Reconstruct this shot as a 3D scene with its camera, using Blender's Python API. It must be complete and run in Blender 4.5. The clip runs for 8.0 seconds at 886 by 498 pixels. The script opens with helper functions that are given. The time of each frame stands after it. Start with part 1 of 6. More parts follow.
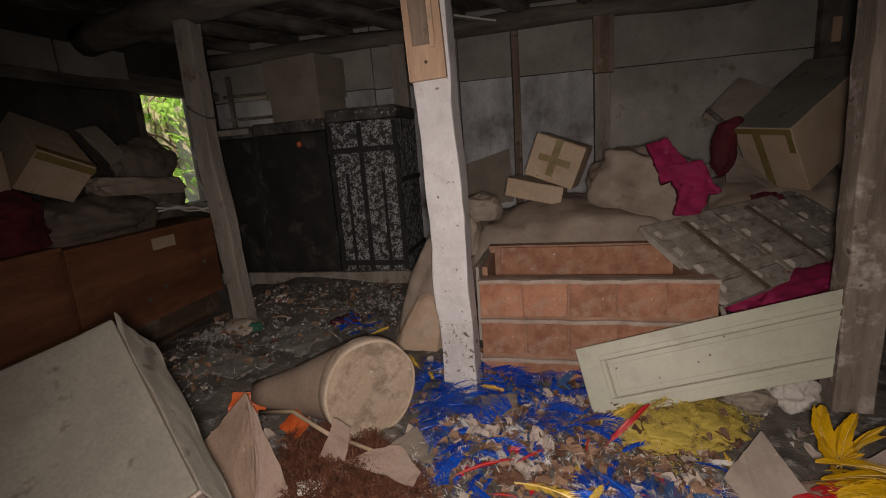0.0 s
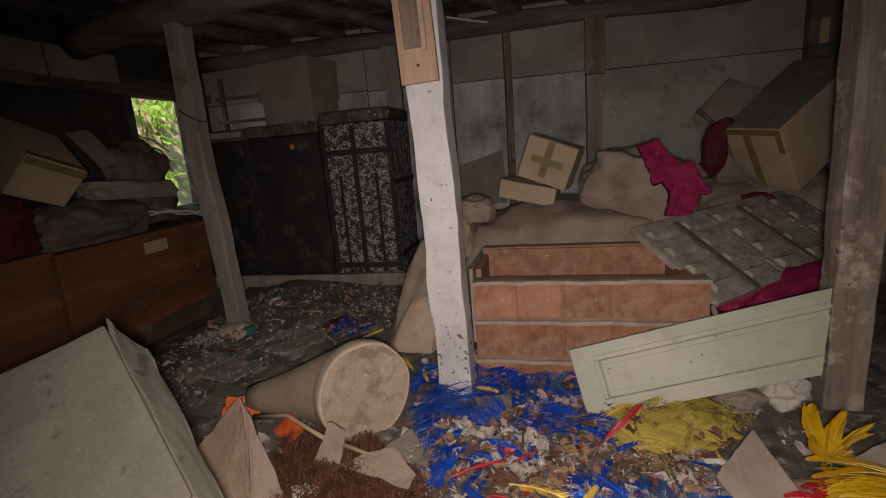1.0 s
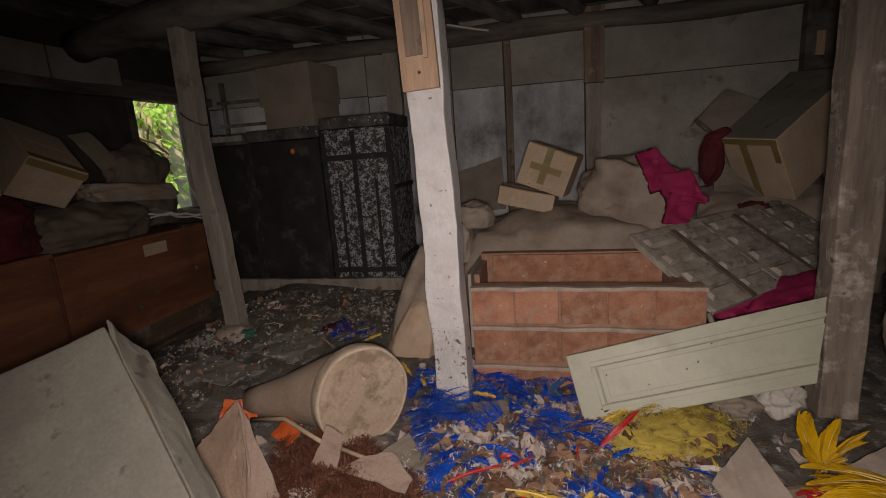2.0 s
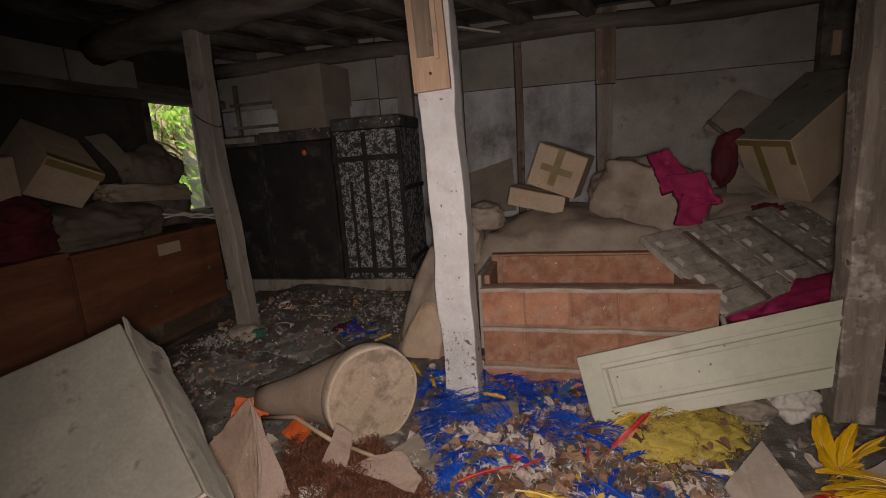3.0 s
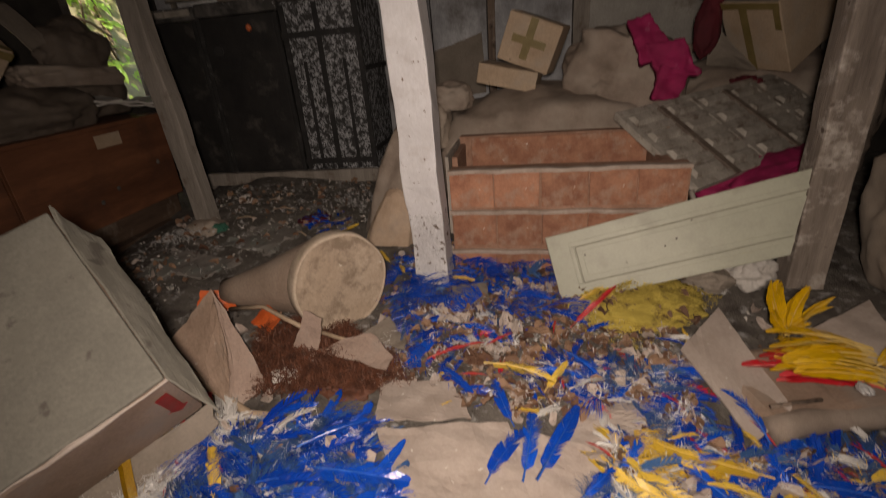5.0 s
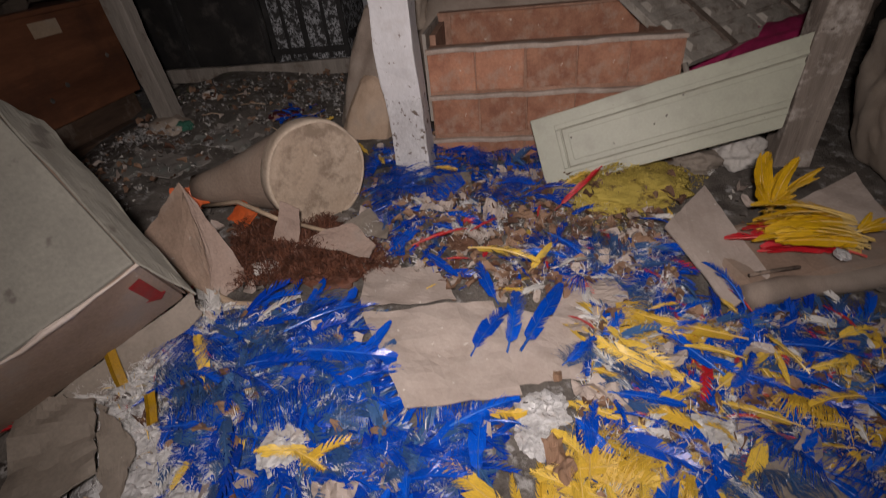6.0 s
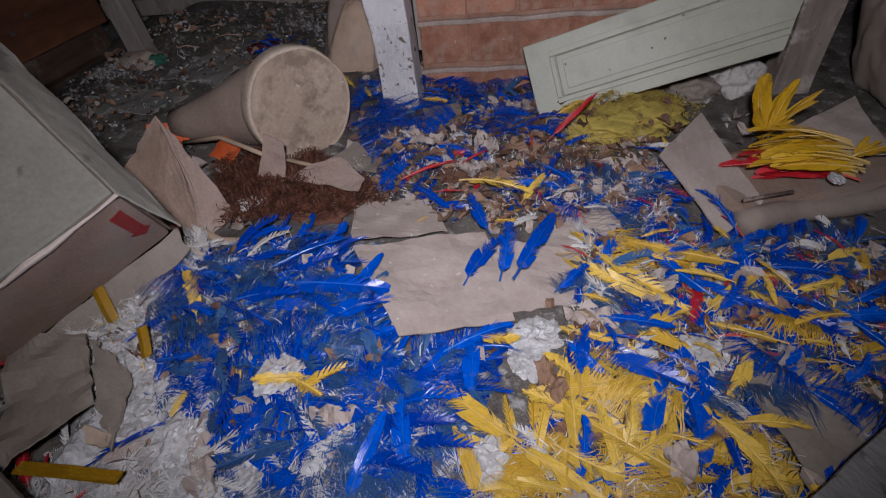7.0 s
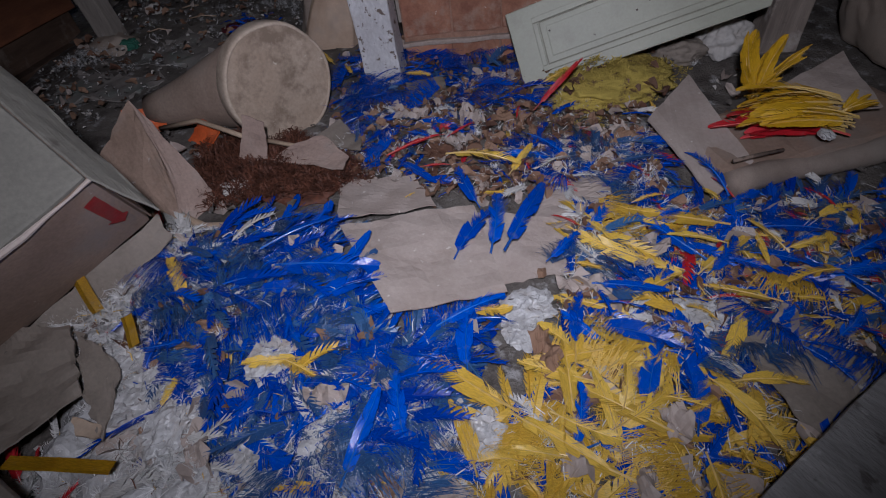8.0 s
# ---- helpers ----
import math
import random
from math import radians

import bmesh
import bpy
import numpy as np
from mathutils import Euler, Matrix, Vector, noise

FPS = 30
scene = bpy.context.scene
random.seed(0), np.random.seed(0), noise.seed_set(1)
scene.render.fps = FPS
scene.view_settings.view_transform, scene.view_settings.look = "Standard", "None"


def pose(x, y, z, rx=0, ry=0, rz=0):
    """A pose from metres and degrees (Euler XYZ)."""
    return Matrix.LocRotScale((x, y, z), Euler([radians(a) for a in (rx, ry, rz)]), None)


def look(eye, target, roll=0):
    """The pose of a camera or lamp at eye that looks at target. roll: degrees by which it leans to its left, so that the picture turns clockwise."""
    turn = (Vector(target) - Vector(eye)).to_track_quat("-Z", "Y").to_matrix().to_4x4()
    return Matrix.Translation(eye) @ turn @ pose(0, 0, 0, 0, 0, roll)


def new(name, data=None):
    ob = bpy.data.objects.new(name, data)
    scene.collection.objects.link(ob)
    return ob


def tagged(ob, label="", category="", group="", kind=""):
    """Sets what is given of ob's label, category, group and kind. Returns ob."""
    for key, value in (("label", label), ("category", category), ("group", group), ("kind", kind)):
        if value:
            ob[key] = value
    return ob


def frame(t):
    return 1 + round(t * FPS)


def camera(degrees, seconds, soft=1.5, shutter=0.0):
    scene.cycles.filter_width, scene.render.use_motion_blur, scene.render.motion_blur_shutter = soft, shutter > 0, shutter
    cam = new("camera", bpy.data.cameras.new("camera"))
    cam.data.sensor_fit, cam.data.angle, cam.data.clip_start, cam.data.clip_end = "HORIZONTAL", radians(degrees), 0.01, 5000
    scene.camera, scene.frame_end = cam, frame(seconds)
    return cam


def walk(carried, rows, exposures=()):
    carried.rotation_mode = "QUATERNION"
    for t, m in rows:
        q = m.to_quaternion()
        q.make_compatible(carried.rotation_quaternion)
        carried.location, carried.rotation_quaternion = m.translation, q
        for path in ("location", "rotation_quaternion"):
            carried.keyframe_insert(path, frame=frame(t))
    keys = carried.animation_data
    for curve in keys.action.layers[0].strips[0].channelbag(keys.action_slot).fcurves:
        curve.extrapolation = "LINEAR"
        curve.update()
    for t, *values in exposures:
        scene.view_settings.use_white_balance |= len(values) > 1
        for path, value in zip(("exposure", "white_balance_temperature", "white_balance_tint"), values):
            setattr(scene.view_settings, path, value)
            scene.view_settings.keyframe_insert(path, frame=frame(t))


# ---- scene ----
cam = camera(86.6, 8.0, 1.0, 0.5)
PATH = [
    (0, (0.5101, -0.1619, 1.3456), (0.0341, 1.7333, 0.9194), -4.29),
    (0.5, (0.514, -0.1619, 1.3516), (0.0419, 1.7355, 0.9305), -4.69),
    (1, (0.5169, -0.1638, 1.3547), (0.063, 1.7369, 0.9291), -4.58),
    (2.5, (0.5158, -0.1858, 1.3568), (0.061, 1.7218, 0.9641), -3.59),
    (3, (0.514, -0.1869, 1.3488), (0.0291, 1.7138, 0.9583), -3.9),
    (3.5, (0.5222, -0.1859, 1.343), (0.0578, 1.7162, 0.9351), -3.59),
    (4, (0.5272, -0.1689, 1.342), (0.0903, 1.726, 0.8748), -3.97),
    (4.5, (0.5268, -0.133, 1.3158), (0.1268, 1.7238, 0.6897), -4.23),
    (5, (0.5222, -0.1083, 1.2576), (0.1449, 1.6791, 0.4435), -4.98),
    (5.2, (0.5178, -0.0994, 1.2344), (0.1555, 1.6474, 0.3304), -5.34),
    (6.3, (0.5257, -0.105, 1.1146), (0.2231, 1.4549, -0.0999), -6.66),
    (6.5, (0.522, -0.1081, 1.1045), (0.2284, 1.4178, -0.1547), -6.72),
    (7, (0.5185, -0.1162, 1.0824), (0.2405, 1.3563, -0.2421), -7.16),
    (7.5, (0.526, -0.1123, 1.0636), (0.249, 1.3238, -0.3005), -8.32),
    (8, (0.5264, -0.1144, 1.0456), (0.2758, 1.3098, -0.336), -9.29),
]
EXPOSURES = [(0, 0.86, 6850, 10), (4, 0.88, 6900, 10), (5, 0.93, 7300, 10), (6.5, 0.78, 5750, 10), (7.5, 0.64, 5400, 10), (8, 0.41, 5250, 10)]
walk(cam, [(t, look(eye, target, roll)) for t, eye, target, roll in PATH], EXPOSURES)

# ---- light ----
world = bpy.data.worlds.new("world")
scene.world = world
world.use_nodes = True
sky = world.node_tree.nodes.new("ShaderNodeTexSky")
sky.sky_type, sky.sun_disc = "NISHITA", False
sky.sun_elevation, sky.sun_rotation = radians(51), radians(171)
world.node_tree.links.new(sky.outputs[0], world.node_tree.nodes["Background"].inputs[0])
world.node_tree.nodes["Background"].inputs[1].default_value = 0.15
sun = new("sun", bpy.data.lights.new("sun", "SUN"))
sun.data.energy, sun.data.angle, sun.data.color = 5.0, radians(0.6), (1.0, 0.95, 0.86)
sun.matrix_world = look((-3.7, 1.8, 4.0), (-4.0, 3.8, 1.5))
# the torch of the hand-held phone, a little behind and beside the lens
torch = new("torch", bpy.data.lights.new("torch", "SPOT"))
torch.data.energy, torch.data.spot_size, torch.data.spot_blend = 92.0, radians(126), 1.0
torch.data.shadow_soft_size, torch.data.color = 0.05, (1.0, 0.88, 0.825)
torch.matrix_world = look((0.53, -0.215, 1.33), (0.2, 1.75, 0.44))


# ---- materials ----
def shader(name, rough=0.8, metal=0.0):
    m = bpy.data.materials.new(name)
    m.use_nodes = True
    b = m.node_tree.nodes["Principled BSDF"]
    b.inputs["Roughness"].default_value, b.inputs["Metallic"].default_value = rough, metal
    return m, m.node_tree.nodes, m.node_tree.links, b


def noise_node(nodes, links, vec, scale, detail=5.0, rough=0.6):
    n = nodes.new("ShaderNodeTexNoise")
    n.inputs["Scale"].default_value, n.inputs["Detail"].default_value, n.inputs["Roughness"].default_value = scale, detail, rough
    links.new(vec, n.inputs["Vector"])
    return n.outputs["Fac"]


def ramp(nodes, links, fac, lo, hi, a=(0, 0, 0), b=(1, 1, 1)):
    r = nodes.new("ShaderNodeValToRGB")
    e = r.color_ramp.elements
    e[0].position, e[1].position = lo, hi
    e[0].color, e[1].color = (*a, 1), (*b, 1)
    links.new(fac, r.inputs[0])
    return r.outputs[0]


def blend(nodes, links, fac, a, b, kind="MIX"):
    x = nodes.new("ShaderNodeMixRGB")
    x.blend_type = kind
    for s, v in ((0, fac), (1, a), (2, b)):
        if isinstance(v, (int, float)):
            x.inputs[s].default_value = v
        elif isinstance(v, tuple):
            x.inputs[s].default_value = (*v, 1)
        else:
            links.new(v, x.inputs[s])
    return x.outputs[0]


def surface(name, a, b, scale=6.0, stretch=(1, 1, 1), rough=0.85, bump=0.3, dust=None, dust_at=(0.5, 0.7), dust_scale=3.0,
            speck=None, speck_at=(0.66, 0.7), speck_scale=40.0, vary=0.0, metal=0.0, fine=90.0, depth=0.006, grain=0.35, island=None):
    """Two tones of grain, a film of dust, specks of dirt, fine relief."""
    m, nodes, links, bsdf = shader(name, rough, metal)
    tc = nodes.new("ShaderNodeTexCoord")
    mp = nodes.new("ShaderNodeMapping")
    mp.inputs["Scale"].default_value = stretch
    links.new(tc.outputs["Object"], mp.inputs["Vector"])
    if vary:
        oi = nodes.new("ShaderNodeObjectInfo")
        mul = nodes.new("ShaderNodeMath")
        mul.operation, mul.inputs[1].default_value = "MULTIPLY", 37.0
        links.new(oi.outputs["Random"], mul.inputs[0])
        links.new(mul.outputs[0], mp.inputs["Location"])
    vec = mp.outputs[0]
    n1 = noise_node(nodes, links, vec, scale, 7, 0.62)
    n2 = noise_node(nodes, links, vec, fine, 3, 0.6)
    col = ramp(nodes, links, n1, 0.32, 0.68, a, b)
    col = blend(nodes, links, grain, col, ramp(nodes, links, n2, 0.3, 0.75, (0.35, 0.35, 0.35), (1, 1, 1)), "MULTIPLY")
    if island:
        geo = nodes.new("ShaderNodeNewGeometry")
        col = blend(nodes, links, ramp(nodes, links, geo.outputs["Random Per Island"], 0.1, 0.9), col, island)
    if vary:
        hsv = nodes.new("ShaderNodeHueSaturation")
        mr = nodes.new("ShaderNodeMapRange")
        mr.inputs["To Min"].default_value, mr.inputs["To Max"].default_value = 1 - vary, 1 + vary
        links.new(oi.outputs["Random"], mr.inputs["Value"])
        links.new(mr.outputs[0], hsv.inputs["Value"])
        links.new(col, hsv.inputs["Color"])
        col = hsv.outputs[0]
    if dust:
        d = noise_node(nodes, links, tc.outputs["Object"], dust_scale, 8, 0.65)
        col = blend(nodes, links, ramp(nodes, links, d, *dust_at), col, dust)
    if speck:
        s = noise_node(nodes, links, tc.outputs["Object"], speck_scale, 4, 0.55)
        col = blend(nodes, links, ramp(nodes, links, s, *speck_at), col, speck)
    links.new(col, bsdf.inputs["Base Color"])
    bm_ = nodes.new("ShaderNodeBump")
    bm_.inputs["Strength"].default_value, bm_.inputs["Distance"].default_value = bump, depth
    links.new(blend(nodes, links, 0.4, n1, n2), bm_.inputs["Height"])
    links.new(bm_.outputs[0], bsdf.inputs["Normal"])
    return m


DUST = (0.34, 0.31, 0.27)
M = {
    "ground": surface("dirt_and_litter", (0.065, 0.054, 0.046), (0.2, 0.178, 0.156), 9, bump=0.9, dust=(0.33, 0.32, 0.31), dust_at=(0.56, 0.66), dust_scale=14, speck=(0.03, 0.022, 0.018), speck_scale=22, depth=0.02),
    "wall": surface("grey_whitewashed_board", (0.235, 0.222, 0.205), (0.4, 0.382, 0.35), 2.2, bump=0.35, dust=(0.2, 0.175, 0.15), dust_at=(0.5, 0.75), dust_scale=1.1, speck=(0.2, 0.17, 0.145), speck_at=(0.62, 0.75), speck_scale=9, vary=0.1),
    "wall_low": surface("blue_grey_board", (0.25, 0.255, 0.27), (0.56, 0.57, 0.6), 3.4, (1, 1, 0.45), bump=0.35, dust=(0.1, 0.085, 0.075), dust_at=(0.54, 0.7), dust_scale=1.8, vary=0.14),
    "dark_wall": surface("soot_dark_board", (0.03, 0.026, 0.023), (0.075, 0.066, 0.058), 4, (0.4, 1, 1), bump=0.5),
    "rafter": surface("smoke_dark_timber", (0.03, 0.026, 0.023), (0.19, 0.165, 0.145), 7, (1, 0.12, 1), bump=0.7, dust=(0.2, 0.18, 0.16), dust_at=(0.55, 0.8)),
    "beam": surface("weathered_round_beam", (0.06, 0.05, 0.043), (0.24, 0.21, 0.18), 8, (0.12, 1, 1), bump=0.7, dust=(0.19, 0.175, 0.16), dust_at=(0.54, 0.8)),
    "post_white": surface("flaking_whitewash_on_timber", (0.56, 0.54, 0.55), (0.7, 0.69, 0.71), 9, (1, 1, 0.6), bump=0.5, grain=0.15, dust=(0.46, 0.42, 0.41), dust_at=(0.56, 0.74), dust_scale=5, speck=(0.2, 0.155, 0.13), speck_at=(0.66, 0.71), speck_scale=44),
    "post_flaked": surface("whitewash_cracked_off", (0.55, 0.53, 0.54), (0.7, 0.69, 0.7), 9, (1, 1, 0.6), bump=1.0, dust=(0.44, 0.4, 0.39), dust_at=(0.54, 0.74), dust_scale=7, speck=(0.15, 0.115, 0.095), speck_at=(0.6, 0.65), speck_scale=36, depth=0.012),
    "post_grey": surface("grey_weathered_post", (0.2, 0.175, 0.15), (0.38, 0.34, 0.3), 6, (1, 1, 0.15), bump=0.8, dust=(0.12, 0.085, 0.065), dust_at=(0.56, 0.7), dust_scale=7),
    "post_brown": surface("old_brown_post", (0.12, 0.085, 0.063), (0.3, 0.225, 0.175), 13, (1, 1, 0.07), bump=1.0, dust=(0.34, 0.29, 0.25), dust_at=(0.56, 0.72), dust_scale=8, speck=(0.05, 0.035, 0.026), speck_at=(0.6, 0.68), speck_scale=11),
    "post_right": surface("grey_brown_split_post", (0.15, 0.12, 0.1), (0.34, 0.285, 0.24), 10, (1, 1, 0.13), bump=1.0, dust=(0.48, 0.43, 0.385), dust_at=(0.52, 0.66), dust_scale=8, speck=(0.12, 0.09, 0.072), speck_at=(0.64, 0.72), speck_scale=16),
    "floor_cloth": surface("grey_floor_cloth", (0.17, 0.152, 0.138), (0.26, 0.235, 0.212), 5, bump=0.5, dust=(0.14, 0.168, 0.15), dust_at=(0.5, 0.72), dust_scale=6),
    "plank_new": surface("bare_orange_plank", (0.42, 0.27, 0.18), (0.58, 0.4, 0.28), 9, (1, 1, 0.12), bump=0.4, dust=(0.3, 0.25, 0.2), dust_at=(0.55, 0.7), dust_scale=6),
    "brick": surface("terracotta_block", (0.27, 0.115, 0.07), (0.45, 0.22, 0.135), 11, bump=0.8, dust=(0.36, 0.26, 0.2), dust_at=(0.5, 0.7), dust_scale=10, speck=(0.55, 0.45, 0.38), speck_at=(0.69, 0.73), speck_scale=30, vary=0.16),
    "mortar": surface("grey_mortar", (0.33, 0.26, 0.215), (0.47, 0.39, 0.335), 12, bump=0.9, dust=(0.26, 0.19, 0.15), dust_at=(0.5, 0.7), dust_scale=9),
    "mortar_dull": surface("brown_dusty_joint", (0.24, 0.125, 0.08), (0.4, 0.24, 0.17), 12, bump=0.9),
    "chest": surface("varnished_chest_board", (0.1, 0.036, 0.017), (0.25, 0.1, 0.048), 5, (1, 0.16, 1.3), rough=0.6, bump=0.3, dust=(0.07, 0.03, 0.018), dust_at=(0.5, 0.75), dust_scale=3.0),
    # worn plank, its tone darkened for the shade below the chests
    "chest_base": surface("shade_dark_worn_plank", (0.06, 0.035, 0.022), (0.14, 0.085, 0.055), 9, (1, 0.15, 1), bump=0.6, dust=(0.2, 0.16, 0.13), dust_at=(0.55, 0.75), dust_scale=5),
    "black": surface("black_lacquered_sheet", (0.012, 0.012, 0.013), (0.03, 0.028, 0.027), 6, rough=0.55, bump=0.4, dust=(0.11, 0.1, 0.09), dust_at=(0.56, 0.82), dust_scale=5),
    "flake": surface("black_paint_flaked_to_white", (0.015, 0.015, 0.016), (0.05, 0.048, 0.047), 6, rough=0.6, bump=0.6, dust=(0.36, 0.37, 0.39), dust_at=(0.45, 0.55), dust_scale=20, speck=(0.02, 0.02, 0.02), speck_at=(0.5, 0.56), speck_scale=60),
    "trunk_lid": surface("dusty_black_lid", (0.02, 0.019, 0.019), (0.06, 0.056, 0.052), 7, rough=0.7, bump=0.6, dust=(0.14, 0.13, 0.12), dust_at=(0.48, 0.7), dust_scale=6, speck=(0.4, 0.4, 0.41), speck_at=(0.66, 0.7), speck_scale=26),
    "slat": surface("black_slat_worn", (0.012, 0.012, 0.012), (0.032, 0.03, 0.03), 9, bump=0.6, dust=(0.09, 0.088, 0.086), dust_at=(0.6, 0.72), dust_scale=9),
    "carton": surface("brown_corrugated_card", (0.39, 0.285, 0.195), (0.53, 0.405, 0.29), 3.5, bump=0.25, dust=DUST, dust_at=(0.48, 0.8), dust_scale=3, speck=(0.16, 0.12, 0.09), speck_at=(0.7, 0.75), speck_scale=18, vary=0.1),
    "carton_grey": surface("dust_grey_card", (0.2, 0.168, 0.135), (0.29, 0.248, 0.205), 3, bump=0.3, dust=(0.25, 0.21, 0.175), dust_at=(0.5, 0.75), dust_scale=4, speck=(0.12, 0.1, 0.08), speck_at=(0.69, 0.73), speck_scale=24, vary=0.1),
    "carton_brown": surface("brown_stained_card", (0.24, 0.165, 0.12), (0.37, 0.265, 0.2), 4, bump=0.35, dust=(0.27, 0.225, 0.19), dust_at=(0.5, 0.75), dust_scale=5, speck=(0.42, 0.38, 0.34), speck_at=(0.7, 0.74), speck_scale=24),
    "dusty_top": surface("thick_grey_dust_on_card", (0.14, 0.132, 0.112), (0.215, 0.204, 0.172), 3, bump=0.35, dust=(0.145, 0.135, 0.112), dust_at=(0.5, 0.72), dust_scale=3.5, speck=(0.09, 0.08, 0.068), speck_at=(0.61, 0.68), speck_scale=13),
    "grime": surface("grime_in_grooves", (0.21, 0.2, 0.155), (0.28, 0.27, 0.21), 30, bump=0.2),
    "tape": surface("yellowed_parcel_tape", (0.17, 0.13, 0.045), (0.25, 0.19, 0.08), 8, rough=0.35, bump=0.1),
    "red_tape": surface("red_tape", (0.55, 0.035, 0.04), (0.68, 0.07, 0.06), 8, rough=0.5, bump=0.1, dust=(0.45, 0.2, 0.17), dust_at=(0.56, 0.8)),
    "sack": surface("dusty_brown_sackcloth", (0.22, 0.17, 0.135), (0.36, 0.29, 0.24), 7, bump=0.7, dust=(0.33, 0.285, 0.24), dust_at=(0.48, 0.75), dust_scale=3, fine=260),
    # the sackcloth again, with the shade of the left side put into its tone
    "sack_shaded": surface("shaded_dusty_sackcloth", (0.085, 0.065, 0.05), (0.16, 0.125, 0.1), 7, bump=0.7, dust=(0.14, 0.115, 0.095), dust_at=(0.5, 0.75), dust_scale=3, fine=260),
    "sack_pale": surface("pale_dusty_sackcloth", (0.31, 0.25, 0.2), (0.45, 0.38, 0.31), 6, bump=0.6, dust=(0.28, 0.23, 0.19), dust_at=(0.5, 0.75), dust_scale=3, fine=260),
    "sack_tan": surface("tan_torn_sackcloth", (0.46, 0.33, 0.235), (0.62, 0.47, 0.35), 6, bump=0.6, dust=(0.36, 0.29, 0.24), dust_at=(0.52, 0.75), dust_scale=5, fine=260),
    "magenta": surface("magenta_cloth", (0.2, 0.003, 0.05), (0.36, 0.01, 0.095), 6, bump=0.5, dust=(0.48, 0.2, 0.3), dust_at=(0.6, 0.82), dust_scale=7, fine=300),
    # red taken down further to carry the shadow beside the big carton
    "crimson": surface("shade_dark_red_cloth", (0.06, 0.003, 0.008), (0.12, 0.007, 0.016), 6, bump=0.4, dust=(0.2, 0.08, 0.08), dust_at=(0.6, 0.85), fine=300),
    "door_grey": surface("grey_dusty_carved_door", (0.24, 0.215, 0.185), (0.46, 0.42, 0.37), 8, (1, 0.6, 1), bump=0.7, dust=(0.16, 0.125, 0.1), dust_at=(0.52, 0.66), dust_scale=12),
    "door_dark": surface("brown_door_rail", (0.09, 0.065, 0.05), (0.18, 0.14, 0.112), 9, (0.2, 1, 1), bump=0.6, dust=(0.3, 0.26, 0.22), dust_at=(0.56, 0.75), dust_scale=6),
    "door_pale": surface("pale_green_painted_door", (0.31, 0.315, 0.245), (0.39, 0.39, 0.31), 3, rough=0.5, bump=0.15, grain=0.15, dust=(0.24, 0.23, 0.18), dust_at=(0.5, 0.8), dust_scale=5, speck=(0.08, 0.06, 0.05), speck_at=(0.715, 0.74), speck_scale=26),
    "drum_skin": surface("stained_drum_skin", (0.36, 0.27, 0.195), (0.52, 0.42, 0.325), 5, bump=0.5, dust=(0.22, 0.165, 0.12), dust_at=(0.47, 0.62), dust_scale=9, speck=(0.62, 0.55, 0.45), speck_at=(0.68, 0.74), speck_scale=20),
    "drum_hoop": surface("pale_worn_hoop", (0.42, 0.33, 0.25), (0.58, 0.48, 0.38), 8, bump=0.5, dust=(0.26, 0.2, 0.15), dust_at=(0.53, 0.7), dust_scale=12),
    "drum_side": surface("dusty_drum_shell", (0.26, 0.19, 0.145), (0.37, 0.285, 0.225), 6, bump=0.4, dust=(0.24, 0.2, 0.165), dust_at=(0.5, 0.75)),
    "rough_board": surface("grey_rough_dusty_board", (0.16, 0.155, 0.15), (0.3, 0.29, 0.28), 9, (1, 0.3, 1), bump=1.0, dust=(0.42, 0.41, 0.4), dust_at=(0.6, 0.72), dust_scale=13, speck=(0.1, 0.09, 0.085), speck_at=(0.6, 0.68), speck_scale=24, depth=0.012),
    "tissue": surface("crumpled_white_plastic", (0.44, 0.43, 0.42), (0.66, 0.65, 0.65), 16, rough=0.25, bump=0.8, dust=(0.42, 0.36, 0.31), dust_at=(0.54, 0.72), dust_scale=11, depth=0.012),
    "stick": surface("pale_bare_stick", (0.36, 0.26, 0.17), (0.5, 0.38, 0.27), 14, bump=0.3),
    "paper": surface("dusty_brown_paper", (0.35, 0.285, 0.245), (0.47, 0.4, 0.355), 4, bump=0.4, dust=(0.29, 0.23, 0.19), dust_at=(0.53, 0.78), dust_scale=6, speck=(0.6, 0.55, 0.5), speck_at=(0.69, 0.73), speck_scale=34, vary=0.12, grain=0.2),
    "pink_card": surface("pinkish_dusty_card", (0.3, 0.215, 0.175), (0.42, 0.315, 0.26), 5, bump=0.4, dust=(0.3, 0.25, 0.215), dust_at=(0.52, 0.76), dust_scale=7, speck=(0.14, 0.1, 0.08), speck_at=(0.67, 0.72), speck_scale=26),
    "pale_paper": surface("white_paper", (0.48, 0.455, 0.425), (0.64, 0.615, 0.585), 4, bump=0.2, dust=(0.4, 0.36, 0.32), dust_at=(0.5, 0.75), dust_scale=9, island=(0.42, 0.39, 0.35)),
    "insul": surface("yellow_mineral_wool", (0.46, 0.34, 0.05), (0.68, 0.52, 0.1), 24, bump=1.0, dust=(0.14, 0.08, 0.035), dust_at=(0.56, 0.68), dust_scale=16, depth=0.02, fine=220, island=(0.68, 0.53, 0.12)),
    "coir": surface("red_brown_fibre", (0.05, 0.017, 0.009), (0.17, 0.06, 0.03), 25, bump=0.6, rough=0.7),
    "leaf_dry": surface("dry_brown_leaf", (0.07, 0.03, 0.018), (0.17, 0.08, 0.045), 14, bump=0.5, vary=0.2, island=(0.27, 0.165, 0.105)),
    "fluff": surface("white_down", (0.68, 0.665, 0.65), (0.84, 0.83, 0.82), 30, bump=0.3, dust=(0.36, 0.31, 0.27), dust_at=(0.53, 0.72), dust_scale=13),
